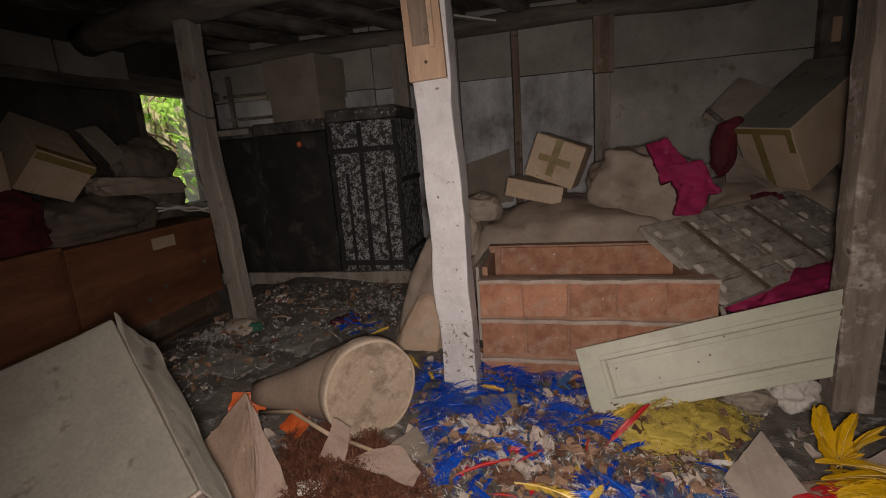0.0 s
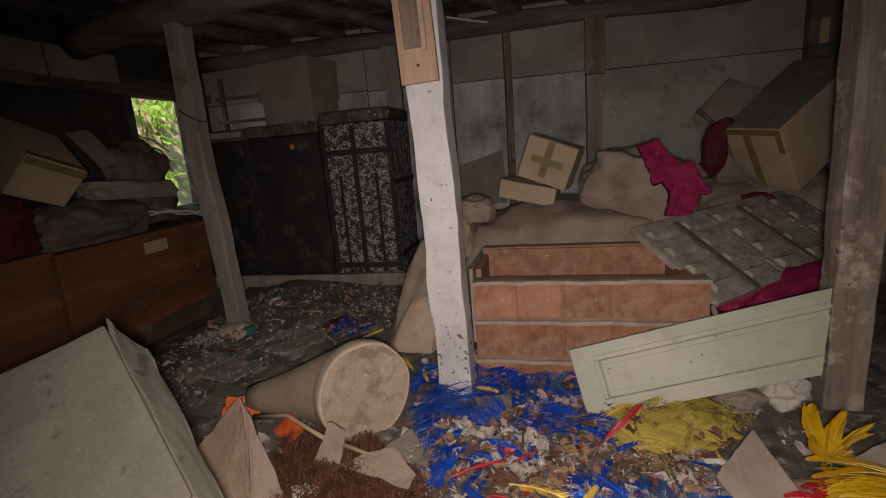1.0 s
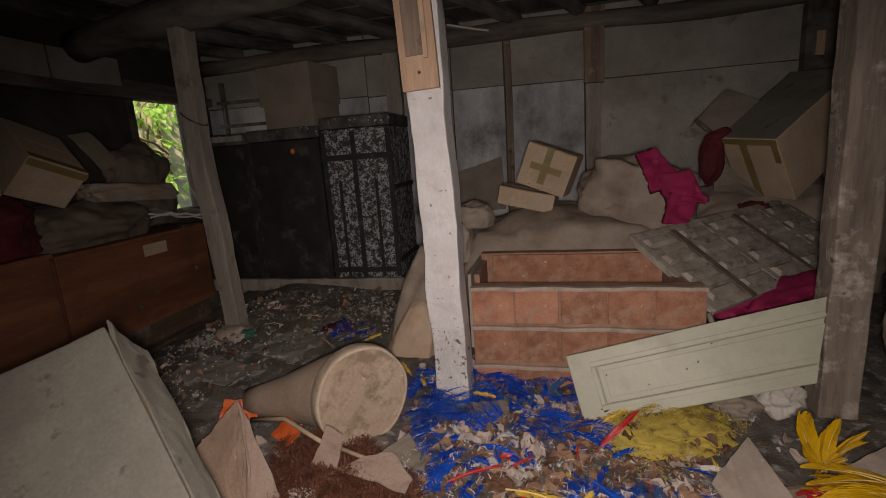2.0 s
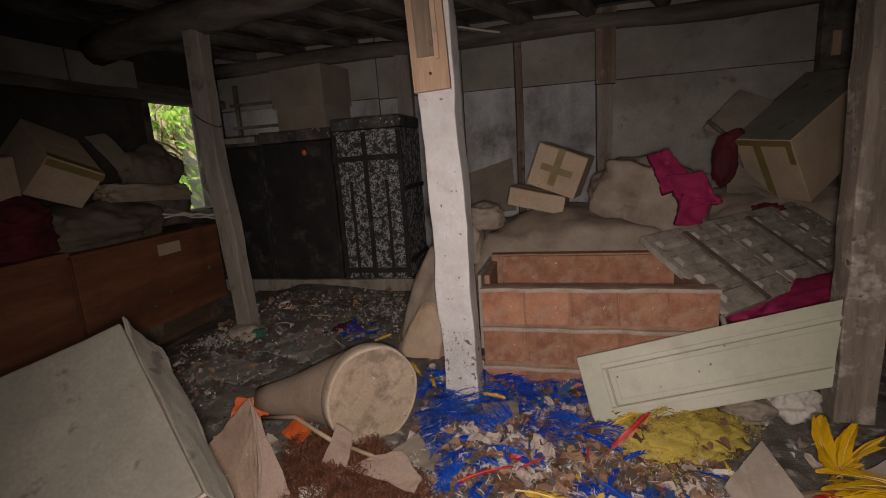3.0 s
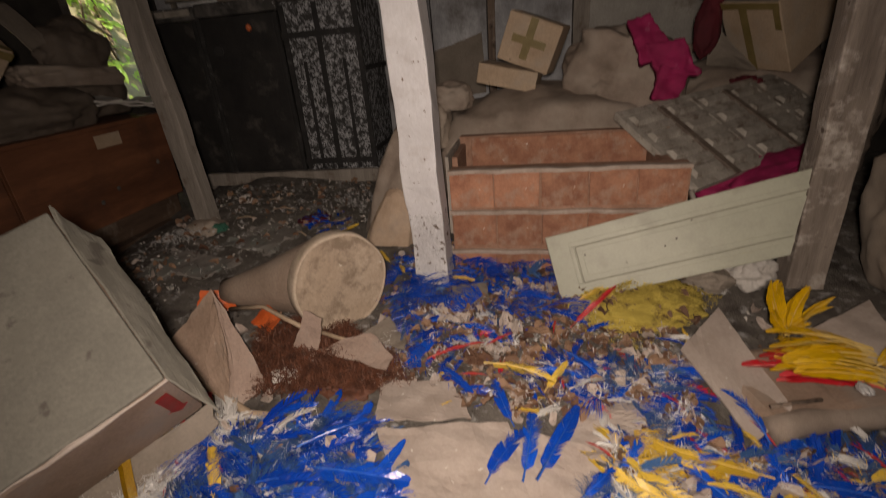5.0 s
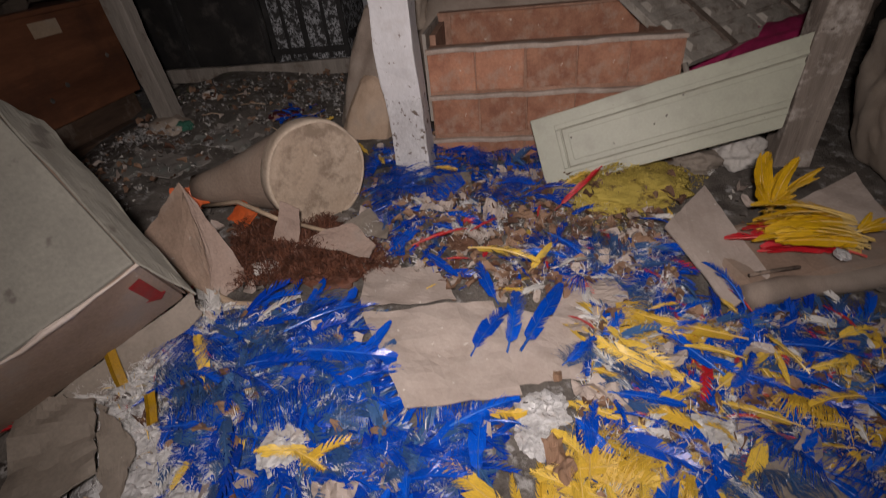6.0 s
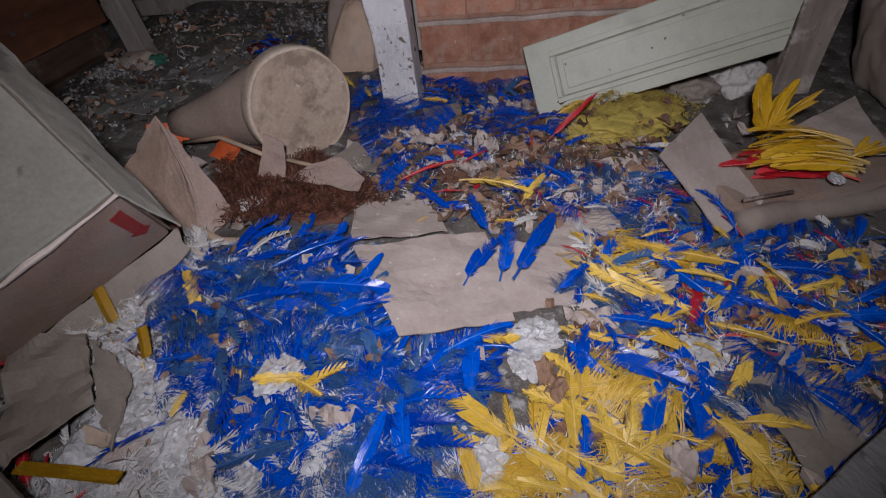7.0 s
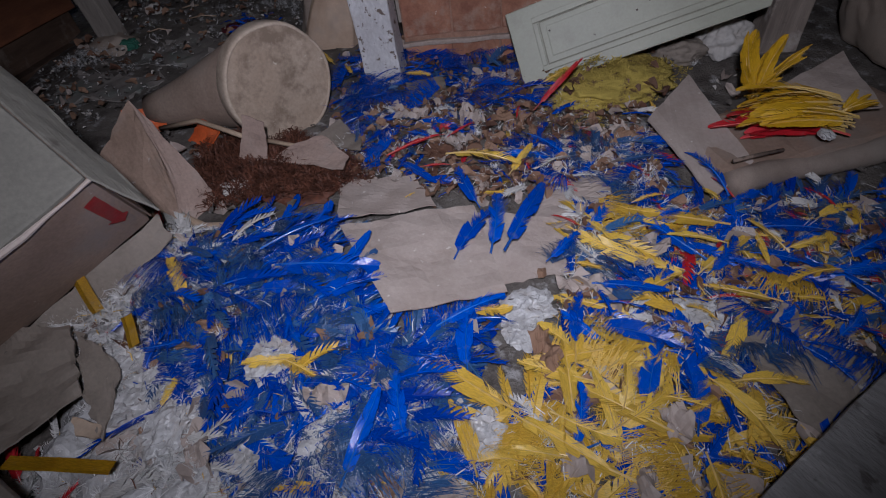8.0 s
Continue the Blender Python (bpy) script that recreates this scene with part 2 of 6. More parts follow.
    "orange": surface("orange_plastic", (0.6, 0.1, 0.025), (0.72, 0.15, 0.04), 6, rough=0.4, bump=0.1, dust=(0.4, 0.2, 0.13), dust_at=(0.55, 0.8)),
    "grey_cloth": surface("grey_green_cloth", (0.16, 0.18, 0.16), (0.27, 0.3, 0.27), 7, bump=0.5, fine=240),
    "green_rag": surface("green_cloth", (0.02, 0.09, 0.06), (0.04, 0.16, 0.11), 7, bump=0.5, fine=240),
    "ash": surface("dust_grey_down", (0.4, 0.395, 0.39), (0.56, 0.55, 0.54), 30, bump=0.3, dust=(0.2, 0.18, 0.165), dust_at=(0.5, 0.7), dust_scale=13),
    "wire": surface("rusty_wire", (0.04, 0.03, 0.025), (0.09, 0.06, 0.045), 40, rough=0.6, bump=0.3),
    "leaf": surface("fresh_green_leaf", (0.3, 0.5, 0.08), (0.55, 0.72, 0.22), 6, rough=0.45, bump=0.1),
    "twig": surface("brown_twig", (0.13, 0.075, 0.045), (0.24, 0.16, 0.1), 20, bump=0.4),
    "earth": surface("bank_earth", (0.3, 0.24, 0.15), (0.5, 0.42, 0.28), 6, bump=0.8, depth=0.03),
}


def dyed(name, a, b, rough=0.42):
    """A dyed feather: tone changes from feather to feather and in streaks across the vane."""
    m, nodes, links, bsdf = shader(name, rough)
    oi = nodes.new("ShaderNodeObjectInfo")
    geo = nodes.new("ShaderNodeNewGeometry")
    tc = nodes.new("ShaderNodeTexCoord")
    n1 = noise_node(nodes, links, tc.outputs["Object"], 38, 4, 0.6)
    add = nodes.new("ShaderNodeMath")
    add.operation = "ADD"
    links.new(oi.outputs["Random"], add.inputs[0])
    links.new(geo.outputs["Random Per Island"], add.inputs[1])
    half = nodes.new("ShaderNodeMath")
    half.operation, half.inputs[1].default_value = "MULTIPLY", 0.5
    links.new(add.outputs[0], half.inputs[0])
    col = blend(nodes, links, half.outputs[0], a, b)
    col = blend(nodes, links, ramp(nodes, links, n1, 0.58, 0.8), col, blend(nodes, links, 0.25, col, DUST))
    mp = nodes.new("ShaderNodeMapping")
    mp.inputs["Rotation"].default_value = (0, 0, radians(40))
    mp.inputs["Scale"].default_value = (0.12, 1, 1)
    links.new(tc.outputs["Object"], mp.inputs["Vector"])
    barbs = noise_node(nodes, links, mp.outputs[0], 420, 2, 0.5)
    col = blend(nodes, links, 0.4, col, ramp(nodes, links, barbs, 0.35, 0.65, (0.3, 0.3, 0.33), (1.0, 1.0, 1.0)), "MULTIPLY")
    links.new(col, bsdf.inputs["Base Color"])
    bump = nodes.new("ShaderNodeBump")
    bump.inputs["Strength"].default_value, bump.inputs["Distance"].default_value = 0.6, 0.0015
    links.new(barbs, bump.inputs["Height"])
    links.new(bump.outputs[0], bsdf.inputs["Normal"])
    return m


def translucent_leaf(m):
    """Lets light through the leaf blade."""
    nodes, links = m.node_tree.nodes, m.node_tree.links
    b, out = nodes["Principled BSDF"], nodes["Material Output"]
    t, mix = nodes.new("ShaderNodeBsdfTranslucent"), nodes.new("ShaderNodeMixShader")
    t.inputs["Color"].default_value = (0.6, 0.85, 0.2, 1)
    mix.inputs[0].default_value = 0.5
    links.new(b.outputs[0], mix.inputs[1])
    links.new(t.outputs[0], mix.inputs[2])
    links.new(mix.outputs[0], out.inputs["Surface"])


translucent_leaf(M["leaf"])

QUILL = {"blue": dyed("blue_quill", (0.008, 0.05, 0.4), (0.05, 0.2, 0.65), 0.22), "yellow": dyed("yellow_quill", (0.65, 0.42, 0.08), (0.8, 0.6, 0.25), 0.3), "red": dyed("red_quill", (0.5, 0.05, 0.05), (0.7, 0.2, 0.15), 0.3),
         "white": dyed("pale_quill", (0.6, 0.55, 0.45), (0.75, 0.7, 0.6), 0.35)}
F = {
    "blue": dyed("blue_feather", (0.002, 0.022, 0.27), (0.004, 0.115, 0.72), 0.24),
    "blue_faded": dyed("faded_blue_feather", (0.012, 0.04, 0.16), (0.07, 0.17, 0.36), 0.35),
    "yellow": dyed("yellow_feather", (0.58, 0.34, 0.02), (0.88, 0.62, 0.1)),
    "gold": dyed("golden_feather", (0.52, 0.29, 0.005), (0.74, 0.45, 0.012)),
    "red": dyed("red_feather", (0.36, 0.006, 0.015), (0.58, 0.02, 0.03)),
    "white": dyed("white_feather", (0.5, 0.48, 0.45), (0.72, 0.7, 0.67), 0.6),
}


# ---- building helpers ----
def part(name, bm, material, parent=None, label="", smooth=False):
    me = bpy.data.meshes.new(name)
    if smooth:
        for f in bm.faces:
            f.smooth = True
    bm.to_mesh(me)
    bm.free()
    me.materials.append(material)
    ob = new(name, me)
    ob.parent = parent
    if label:
        ob["label"] = label
    return ob


def thing(name, m, label, category, group=""):
    ob = new(name)
    ob.empty_display_size = 0.1
    ob.matrix_world = m if isinstance(m, Matrix) else Matrix.Translation(m)
    return tagged(ob, label, category, group)


def axes(o, x, y, z=None):
    """A pose at o whose x and y axes point along x and (nearly) y."""
    x = Vector(x).normalized()
    z = x.cross(Vector(y)).normalized() if z is None else Vector(z).normalized()
    y = z.cross(x)
    m = Matrix((x, y, z)).transposed().to_4x4()
    m.translation = o
    return m


def wob(p, scale, amount, seed=0.0):
    return noise.noise_vector(Vector(p) * scale + Vector((seed, seed * 1.7, -seed))) * amount


def block(x0, x1, y0, y1, z0, z1, bevel=0.004, cuts=0, rough=0.0, seed=0.0, freq=4.0):
    """A box with softened edges; cuts and rough make it uneven."""
    bm = bmesh.new()
    bmesh.ops.create_cube(bm, size=1)
    for v in bm.verts:
        v.co = ((x0 + x1) / 2 + v.co.x * (x1 - x0), (y0 + y1) / 2 + v.co.y * (y1 - y0), (z0 + z1) / 2 + v.co.z * (z1 - z0))
    if bevel:
        bmesh.ops.bevel(bm, geom=bm.edges[:], offset=bevel, segments=2, affect="EDGES", profile=0.6)
    if cuts:
        long = max(x1 - x0, y1 - y0, z1 - z0)
        axis = (x1 - x0, y1 - y0, z1 - z0).index(long)
        base = (x0, y0, z0)[axis]
        for i in range(1, cuts + 1):
            n = Vector((0, 0, 0))
            n[axis] = 1
            c = Vector((0, 0, 0))
            c[axis] = base + long * i / (cuts + 1)
            bmesh.ops.bisect_plane(bm, geom=bm.verts[:] + bm.edges[:] + bm.faces[:], plane_co=c, plane_no=n)
    if rough:
        for v in bm.verts:
            v.co += wob(v.co, freq, rough, seed)
    return bm


def tube(path, radii, sides=10, lump=0.0, seed=0.0):
    """A closed, tapering tube along a path of points."""
    bm = bmesh.new()
    path = [Vector(p) for p in path]
    rings = []
    for i, p in enumerate(path):
        d = (path[min(i + 1, len(path) - 1)] - path[max(i - 1, 0)]).normalized()
        u = d.cross(Vector((0.13, 0.27, 0.95)) if abs(d.z) < 0.9 else Vector((1, 0.1, 0))).normalized()
        w = d.cross(u)
        ring = []
        for k in range(sides):
            a = 2 * math.pi * k / sides
            q = p + (u * math.cos(a) + w * math.sin(a)) * radii[i]
            ring.append(bm.verts.new(q + wob(q, 9, lump, seed)))
        rings.append(ring)
    for r0, r1 in zip(rings, rings[1:]):
        for k in range(sides):
            bm.faces.new((r0[k], r0[(k + 1) % sides], r1[(k + 1) % sides], r1[k]))
    bm.faces.new(rings[0][::-1])
    bm.faces.new(rings[-1])
    return bm


def lump(size, seed=0.0, freq=2.4, amount=0.25, flat=0.0, fold=0.0, level=4, square=0.0):
    """A sagging bag or heap: a ball squared off, folded by noise and flattened below."""
    bm = bmesh.new()
    bmesh.ops.create_icosphere(bm, subdivisions=level, radius=1)
    for v in bm.verts:
        d = v.co.normalized()
        if square:
            k = max(abs(d.x), abs(d.y), abs(d.z))
            d = d.lerp(d / k, square)
        r = 1 + amount * noise.fractal(d * freq + Vector((seed, -seed, seed * 2)), 0.9, 2.1, 3)
        if fold:
            r += fold * (1 - abs(noise.noise(d * freq * 2.6 + Vector((seed * 3, 1, 2))) * 2.2)) * 0.5
        p = d * r
        if flat and p.z < -flat:
            p.z = -flat + (p.z + flat) * 0.12
        v.co = (p.x * size[0], p.y * size[1], p.z * size[2])
    return bm


def sheet(corners, thick=0.004, n=10, warp=0.02, ragged=0.006, seed=0.0, freq=5.0, drape=None):
    """A warped sheet of card or paper over four corners, with real thickness and a frayed outline."""
    a, b, c, d = [Vector(p) for p in corners]
    nrm = (b - a).cross(d - a).normalized()
    bm = bmesh.new()
    rows = []
    for j in range(n + 1):
        row = []
        for i in range(n + 1):
            u, v = i / n, j / n
            p = a.lerp(b, u).lerp(d.lerp(c, u), v)
            edge = i in (0, n) or j in (0, n)
            p += nrm * noise.fractal(p * freq + Vector((seed, seed, seed)), 0.8, 2.0, 3) * warp
            if edge:
                p += wob(p, 31, ragged, seed + 4)
            if drape:
                p.z = max(p.z, drape(p.x, p.y))
            row.append(bm.verts.new(p))
        rows.append(row)
    for j in range(n):
        for i in range(n):
            bm.faces.new((rows[j][i], rows[j][i + 1], rows[j + 1][i + 1], rows[j + 1][i]))
    under = [[bm.verts.new(v.co - nrm * thick) for v in row] for row in rows]
    for j in range(n):
        for i in range(n):
            bm.faces.new((under[j][i], under[j + 1][i], under[j + 1][i + 1], under[j][i + 1]))
    rim = [(0, i) for i in range(n)] + [(j, n) for j in range(n)] + [(n, i) for i in range(n, 0, -1)] + [(j, 0) for j in range(n, 0, -1)]
    for (j0, i0), (j1, i1) in zip(rim, rim[1:] + rim[:1]):
        bm.faces.new((rows[j0][i0], under[j0][i0], under[j1][i1], rows[j1][i1]))
    bmesh.ops.recalc_face_normals(bm, faces=bm.faces[:])
    return bm


def merge(bms):
    """Several bmeshes of one part made into one."""
    out = bmesh.new()
    for b in bms:
        me = bpy.data.meshes.new("tmp")
        b.to_mesh(me)
        b.free()
        out.from_mesh(me)
        bpy.data.meshes.remove(me)
    return out


def raised(bm, m):
    bm.transform(m)
    return bm


def ground_z(x, y):
    """The sloping, littered floor; outside the window it climbs into a bank."""
    z = -0.03 + 0.09 * (min(max(y, -0.3), 3.6) - 0.7) + 0.08 * max(0.0, -max(x, -3.2)) - 0.03 * max(0.0, min(x, 3.0))
    z -= 0.3 * max(0.0, -1.62 - max(x, -2.3))
    inside = 1.0 if -3.1 < x < 3.4 and -2.3 < y < 4.6 else 0.0
    z += inside * (0.02 * noise.noise(Vector((x * 3.1, y * 3.1, 0.4))) + 0.012 * noise.noise(Vector((x * 9, y * 9, 2.0))))
    if x < -3.3:
        z += min(3.0, (-3.3 - x) * 1.9)
    return z


def stick(pts, r, label, mat="stick"):
    return tagged(part("stick", tube(pts, [r * (1 - 0.05 * i) for i in range(len(pts))], 7, r * 0.3, pts[0][0]), M[mat], smooth=True), label, "stick")


# ---- structure ----
def build_ground():
    xs = np.concatenate([[-60, -30, -15, -9, -7], np.arange(-6, -3.0, 0.25), np.arange(-3.0, 3.0, 0.06), [3.0, 3.2, 3.6, 5, 9, 20, 60]])
    ys = np.concatenate([[-60, -25, -10, -5, -3, -2.2, -1.5, -0.9], np.arange(-0.5, 4.4, 0.06), [4.4, 4.6, 5, 6, 8, 12, 25, 60]])
    verts = [(x, y, ground_z(x, y)) for y in ys for x in xs]
    n = len(xs)
    faces = [(j * n + i, j * n + i + 1, (j + 1) * n + i + 1, (j + 1) * n + i) for j in range(len(ys) - 1) for i in range(n - 1)]
    me = bpy.data.meshes.new("ground")
    me.from_pydata(verts, [], faces)
    me.materials.append(M["ground"])
    me.materials.append(M["earth"])
    for p in me.polygons:
        p.use_smooth = True
        p.material_index = 1 if p.center.x < -3.1 else 0
    tagged(new("ground", me), "sloping earth floor under trodden dust and litter", "ground", kind="structure")


build_ground()

BACK, LEFT, RIGHT, FRONT = 4.40, -3.0, 3.3, -2.2
SLOPE = -0.01
ROOF = lambda y: 2.52 + SLOPE * (y - 4.4)


def under_roof(bm):
    """Cuts a wall's top to the slope of the roof."""
    for v in bm.verts:
        if v.co.z > 2.8:
            v.co.z = ROOF(v.co.y) + 0.07
    return bm


# back wall: a core, and in front of it the boards with a seam at 1.93 m
wall_north = tagged(part("wall_north", under_roof(block(LEFT - 0.1, RIGHT + 0.1, BACK, BACK + 0.12, -0.3, 2.9, 0)), M["dark_wall"]), "back wall of grey boards, whitewashed above", "wall", kind="structure")
for i, (x0, x1) in enumerate([(-3.0, -2.05), (-2.04, -1.2), (-1.19, -0.36), (-0.35, 0.13), (0.16, 0.84), (0.98, 3.29)]):
    zs = 1.95 - 0.012 * i
    part("board", block(x0, x1, BACK - 0.022, BACK - 0.002, -0.2, zs, 0.003, 6, 0.004, i), M["wall_low"] if x0 < 0.9 else M["wall"], wall_north)
    part("board", block(x0, x1, BACK - 0.03, BACK - 0.002, zs + 0.006, 2.5, 0.003, 6, 0.004, i + 9), M["wall"], wall_north)

# left wall with the window opening
WY0, WY1, WZ0, WZ1 = 3.39, 4.06, 0.98, 2.05
wall_west = tagged(new("wall_west"), "dark timber side wall with an unglazed window opening", "wall", kind="structure")
for x in ((FRONT, WY0, -0.3, 2.9), (WY1, BACK, -0.3, 2.9), (WY0, WY1, -0.3, WZ0), (WY0, WY1, WZ1, 2.9)):
    part("wall_section", under_roof(block(LEFT - 0.12, LEFT, x[0], x[1], x[2], x[3], 0)), M["dark_wall"], wall_west)
window_1 = tagged(new("window_1"), "small bare window opening framed in dark wood", "window", kind="structure")
for y0, y1, z0, z1 in ((WY0 - 0.05, WY1 + 0.05, WZ1, WZ1 + 0.09), (WY0 - 0.05, WY0, WZ0, WZ1), (WY1, WY1 + 0.05, WZ0, WZ1), (WY0 - 0.05, WY1 + 0.05, WZ0 - 0.05, WZ0)):
    part("window_frame", block(LEFT - 0.14, LEFT + 0.03, y0, y1, z0, z1, 0.006, 4, 0.006, y0), M["rafter"], window_1)
for y0, y1 in ((1.2, 2.0), (2.02, 2.72), (2.74, 3.32)):
    part("board", block(LEFT + 0.002, LEFT + 0.02, y0, y1, 2.06, 2.3, 0.002, 3, 0.004, y0), M["wall"], wall_west)
lintel = tagged(part("lintel", block(LEFT + 0.022, LEFT + 0.12, 0.6, 4.3, 1.97, 2.055, 0.01, 12, 0.012, 3), M["rafter"]), "dark wooden rail along the side wall", "beam", kind="structure")

# two walls out of view, added so that sky light enters only by the window
wall_east = tagged(part("wall_east", under_roof(block(RIGHT, RIGHT + 0.12, FRONT, BACK, -0.4, 2.9, 0)), M["dark_wall"]), "unseen dark side wall added to shut out the sky", "wall", kind="structure")
wall_south = tagged(part("wall_south", under_roof(block(LEFT - 0.1, RIGHT + 0.1, FRONT - 0.12, FRONT, -0.4, 2.9, 0)), M["dark_wall"]), "unseen dark wall behind the viewpoint, added to shut out the sky", "wall", kind="structure")


def build_ceiling():
    """Sloping boards on rough rafters, in one mesh."""
    bms = []
    rise = math.atan(SLOPE)
    for i in range(34):
        y0 = FRONT + i * (BACK - FRONT) / 34
        b = block(LEFT, RIGHT, y0, y0 + 0.185, 0.0, 0.022, 0, 5, 0.006, i)
        bmesh.ops.rotate(b, verts=b.verts[:], cent=(0, y0, 0), matrix=Matrix.Rotation(rise, 3, "X"))
        bmesh.ops.translate(b, verts=b.verts[:], vec=(0, 0, ROOF(y0) + 0.006 * (i % 2)))
        bms.append(b)
    rnd = random.Random(5)
    for i in range(15):
        x0 = -4.3 + 0.56 * i
        pts = []
        for y in np.linspace(FRONT, BACK - 0.03, 26):
            x = x0 + 0.42 * (y - 1.5)
            if LEFT < x < RIGHT:
                pts.append((x + rnd.uniform(-0.015, 0.015), y, ROOF(y) - 0.058 + rnd.uniform(-0.006, 0.006)))
        if len(pts) > 3:
            bms.append(tube(pts, [0.062 + rnd.uniform(-0.008, 0.008) for _ in pts], 8, 0.01, i))
    cover = block(LEFT - 0.2, RIGHT + 0.2, FRONT - 0.2, BACK + 0.2, 0.0, 0.03, 0)
    for v in cover.verts:
        v.co.z += ROOF(v.co.y) + 0.06
    bms.append(cover)
    tagged(part("ceiling", merge(bms), M["rafter"]), "low ceiling of dark boards on rough rafters", "ceiling", kind="structure")


build_ceiling()

tagged(part("wall_beam", tube([(x, BACK - 0.1, 2.36 + 0.012 * math.sin(x * 3)) for x in np.linspace(-3.0, 3.3, 18)], [0.075 + 0.008 * math.sin(5 * i) for i in range(18)], 10, 0.012, 2), M["beam"], smooth=True),
       "rough round wall beam under the rafters", "beam", kind="structure")
tagged(part("main_beam", tube([(x, 2.62 - 0.29 * (x + 1.735), 2.325 + 0.012 * math.sin(2.1 * x)) for x in np.linspace(-3.0, 3.3, 22)], [0.115 + 0.012 * math.sin(3 * i) for i in range(22)], 12, 0.02, 7), M["beam"], smooth=True),
       "thick crooked main beam, dark with smoke", "beam", kind="structure")
pillar = tagged(new("wall_stud"), "brown wall stud on the back wall, pale below", "stud", kind="structure")
part("upper_stud", block(0.835, 1.0, BACK - 0.13, BACK - 0.034, 1.86, 2.47, 0.006, 6, 0.006, 1), M["post_brown"], pillar)
part("lower_stud", block(0.845, 0.975, BACK - 0.115, BACK - 0.034, 0.1, 1.855, 0.006, 8, 0.006, 2), M["post_grey"], pillar)
tagged(part("wall_stud", block(0.145, 0.205, BACK - 0.07, BACK - 0.034, 0.1, 2.3, 0.005, 8, 0.006, 3), M["post_brown"]), "thin brown batten over a joint of the back wall", "stud", kind="structure")
tagged(part("wall_stud", block(2.5, 2.7, BACK - 0.13, BACK - 0.034, 0.2, 2.45, 0.006, 8, 0.008, 4), M["rafter"]), "dark wall stud in the corner of the back wall", "stud", kind="structure")
tagged(part("wall_stud", block(-0.98, -0.83, BACK - 0.12, BACK - 0.034, 0.3, 2.3, 0.006, 8, 0.008, 6), M["post_grey"]), "pale grey wall stud behind the black trunks", "stud", kind="structure")


# ---- posts ----
def leaning_post(foot, top, w, d, seed, rough, z0=0.0, z1=None):
    foot, top = Vector(foot), Vector(top)
    h = (top - foot).length
    bm = block(-w / 2, w / 2, -d / 2, d / 2, z0, z1 or h, 0.008, 22, rough, seed, 3.5)
    for v in bm.verts:
        v.co += wob(v.co, 17, rough * 0.28, seed + 2)
    return raised(bm, axes(foot, (1, 0, 0), (0, 1, 0), top - foot))


post = thing("support_post", (0.01, 2.1, ground_z(0.01, 2.1)), "whitewashed square support post, flaking near its foot", "post")
K = Matrix.Translation(-Vector(post.location))
part("shaft", raised(leaning_post((0.012, 2.1, -0.1), (-0.05, 2.13, 2.24), 0.172, 0.17, 1.0, 0.016, 0.562), K), M["post_white"], post)
part("foot_section", raised(leaning_post((0.012, 2.1, -0.1), (-0.05, 2.13, 2.24), 0.172, 0.17, 1.0, 0.016, 0.0, 0.57), K), M["post_flaked"], post, "lower post with cracked, flaking whitewash")
LEAN = Matrix.Rotation(radians(-2.2), 4, "Y")
plank = part("plank", raised(block(-0.063, 0.109, 1.982, 2.012, 1.64, 2.2, 0.004, 5, 0.004, 5), K @ LEAN), M["plank_new"], post, "bare orange plank nailed to the post")
part("cover_strip", raised(block(-0.03, 0.05, 1.97, 1.981, 1.785, 2.2, 0.003, 4, 0.003, 6), K @ LEAN), M["post_brown"], plank, "dark worn strip on the plank")
part("cover_strip", raised(block(0.052, 0.075, 1.966, 1.981, 1.77, 2.2, 0.003, 4, 0.003, 8), K @ LEAN), M["plank_new"], plank, "pale raised edge of the worn strip")
part("nail", raised(tube([(0.024, 1.986, 1.715), (0.024, 1.976, 1.715)], [0.008, 0.007], 8), K @ LEAN), M["wire"], plank)

lpost = thing("support_post", (-1.575, 2.46, ground_z(-1.575, 2.46)), "grey weathered post leaning slightly under the main beam", "post")
K = Matrix.Translation(-Vector(lpost.location))
bent = leaning_post((-1.59, 2.5, -0.02), (-1.758, 2.62, 2.24), 0.118, 0.105, 11.0, 0.012)
for v in bent.verts:
    v.co.x -= 0.026 * math.exp(-((v.co.z - 1.5) / 0.42) ** 2)
bent_shaft = part("shaft", raised(bent, K), M["post_grey"], lpost)
part("side_batten", raised(leaning_post((-1.79, 2.6, 1.66), (-1.775, 2.63, 2.22), 0.03, 0.07, 12.0, 0.004), K), M["post_brown"], lpost, "brown batten nailed beside the post")
ring = []
for i in range(25):
    a = 2 * math.pi * i / 24
    ring.append((-1.735 + 0.075 * math.cos(a), 2.585 + 0.07 * math.sin(a), 1.68 - 0.05 * math.cos(a)))
part("wire_loop", raised(tube(ring, [0.005] * 25, 6), K), M["wire"], bent_shaft, "rusty wire wound round the post")
part("footing", raised(lump((0.13, 0.12, 0.07), 3, amount=0.2), K @ Matrix.Translation((-1.58, 2.44, 0.24))), M["sack_pale"], lpost, smooth=True)

rpost = thing("support_post", (1.8, 2.165, ground_z(1.8, 2.165)), "thick brown weathered post with deep grain", "post")
K = Matrix.Translation(-Vector(rpost.location))
part("shaft", raised(leaning_post((1.79, 2.165, -0.12), (1.782, 2.165, 2.44), 0.165, 0.13, 21.0, 0.014), K), M["post_right"], rpost)


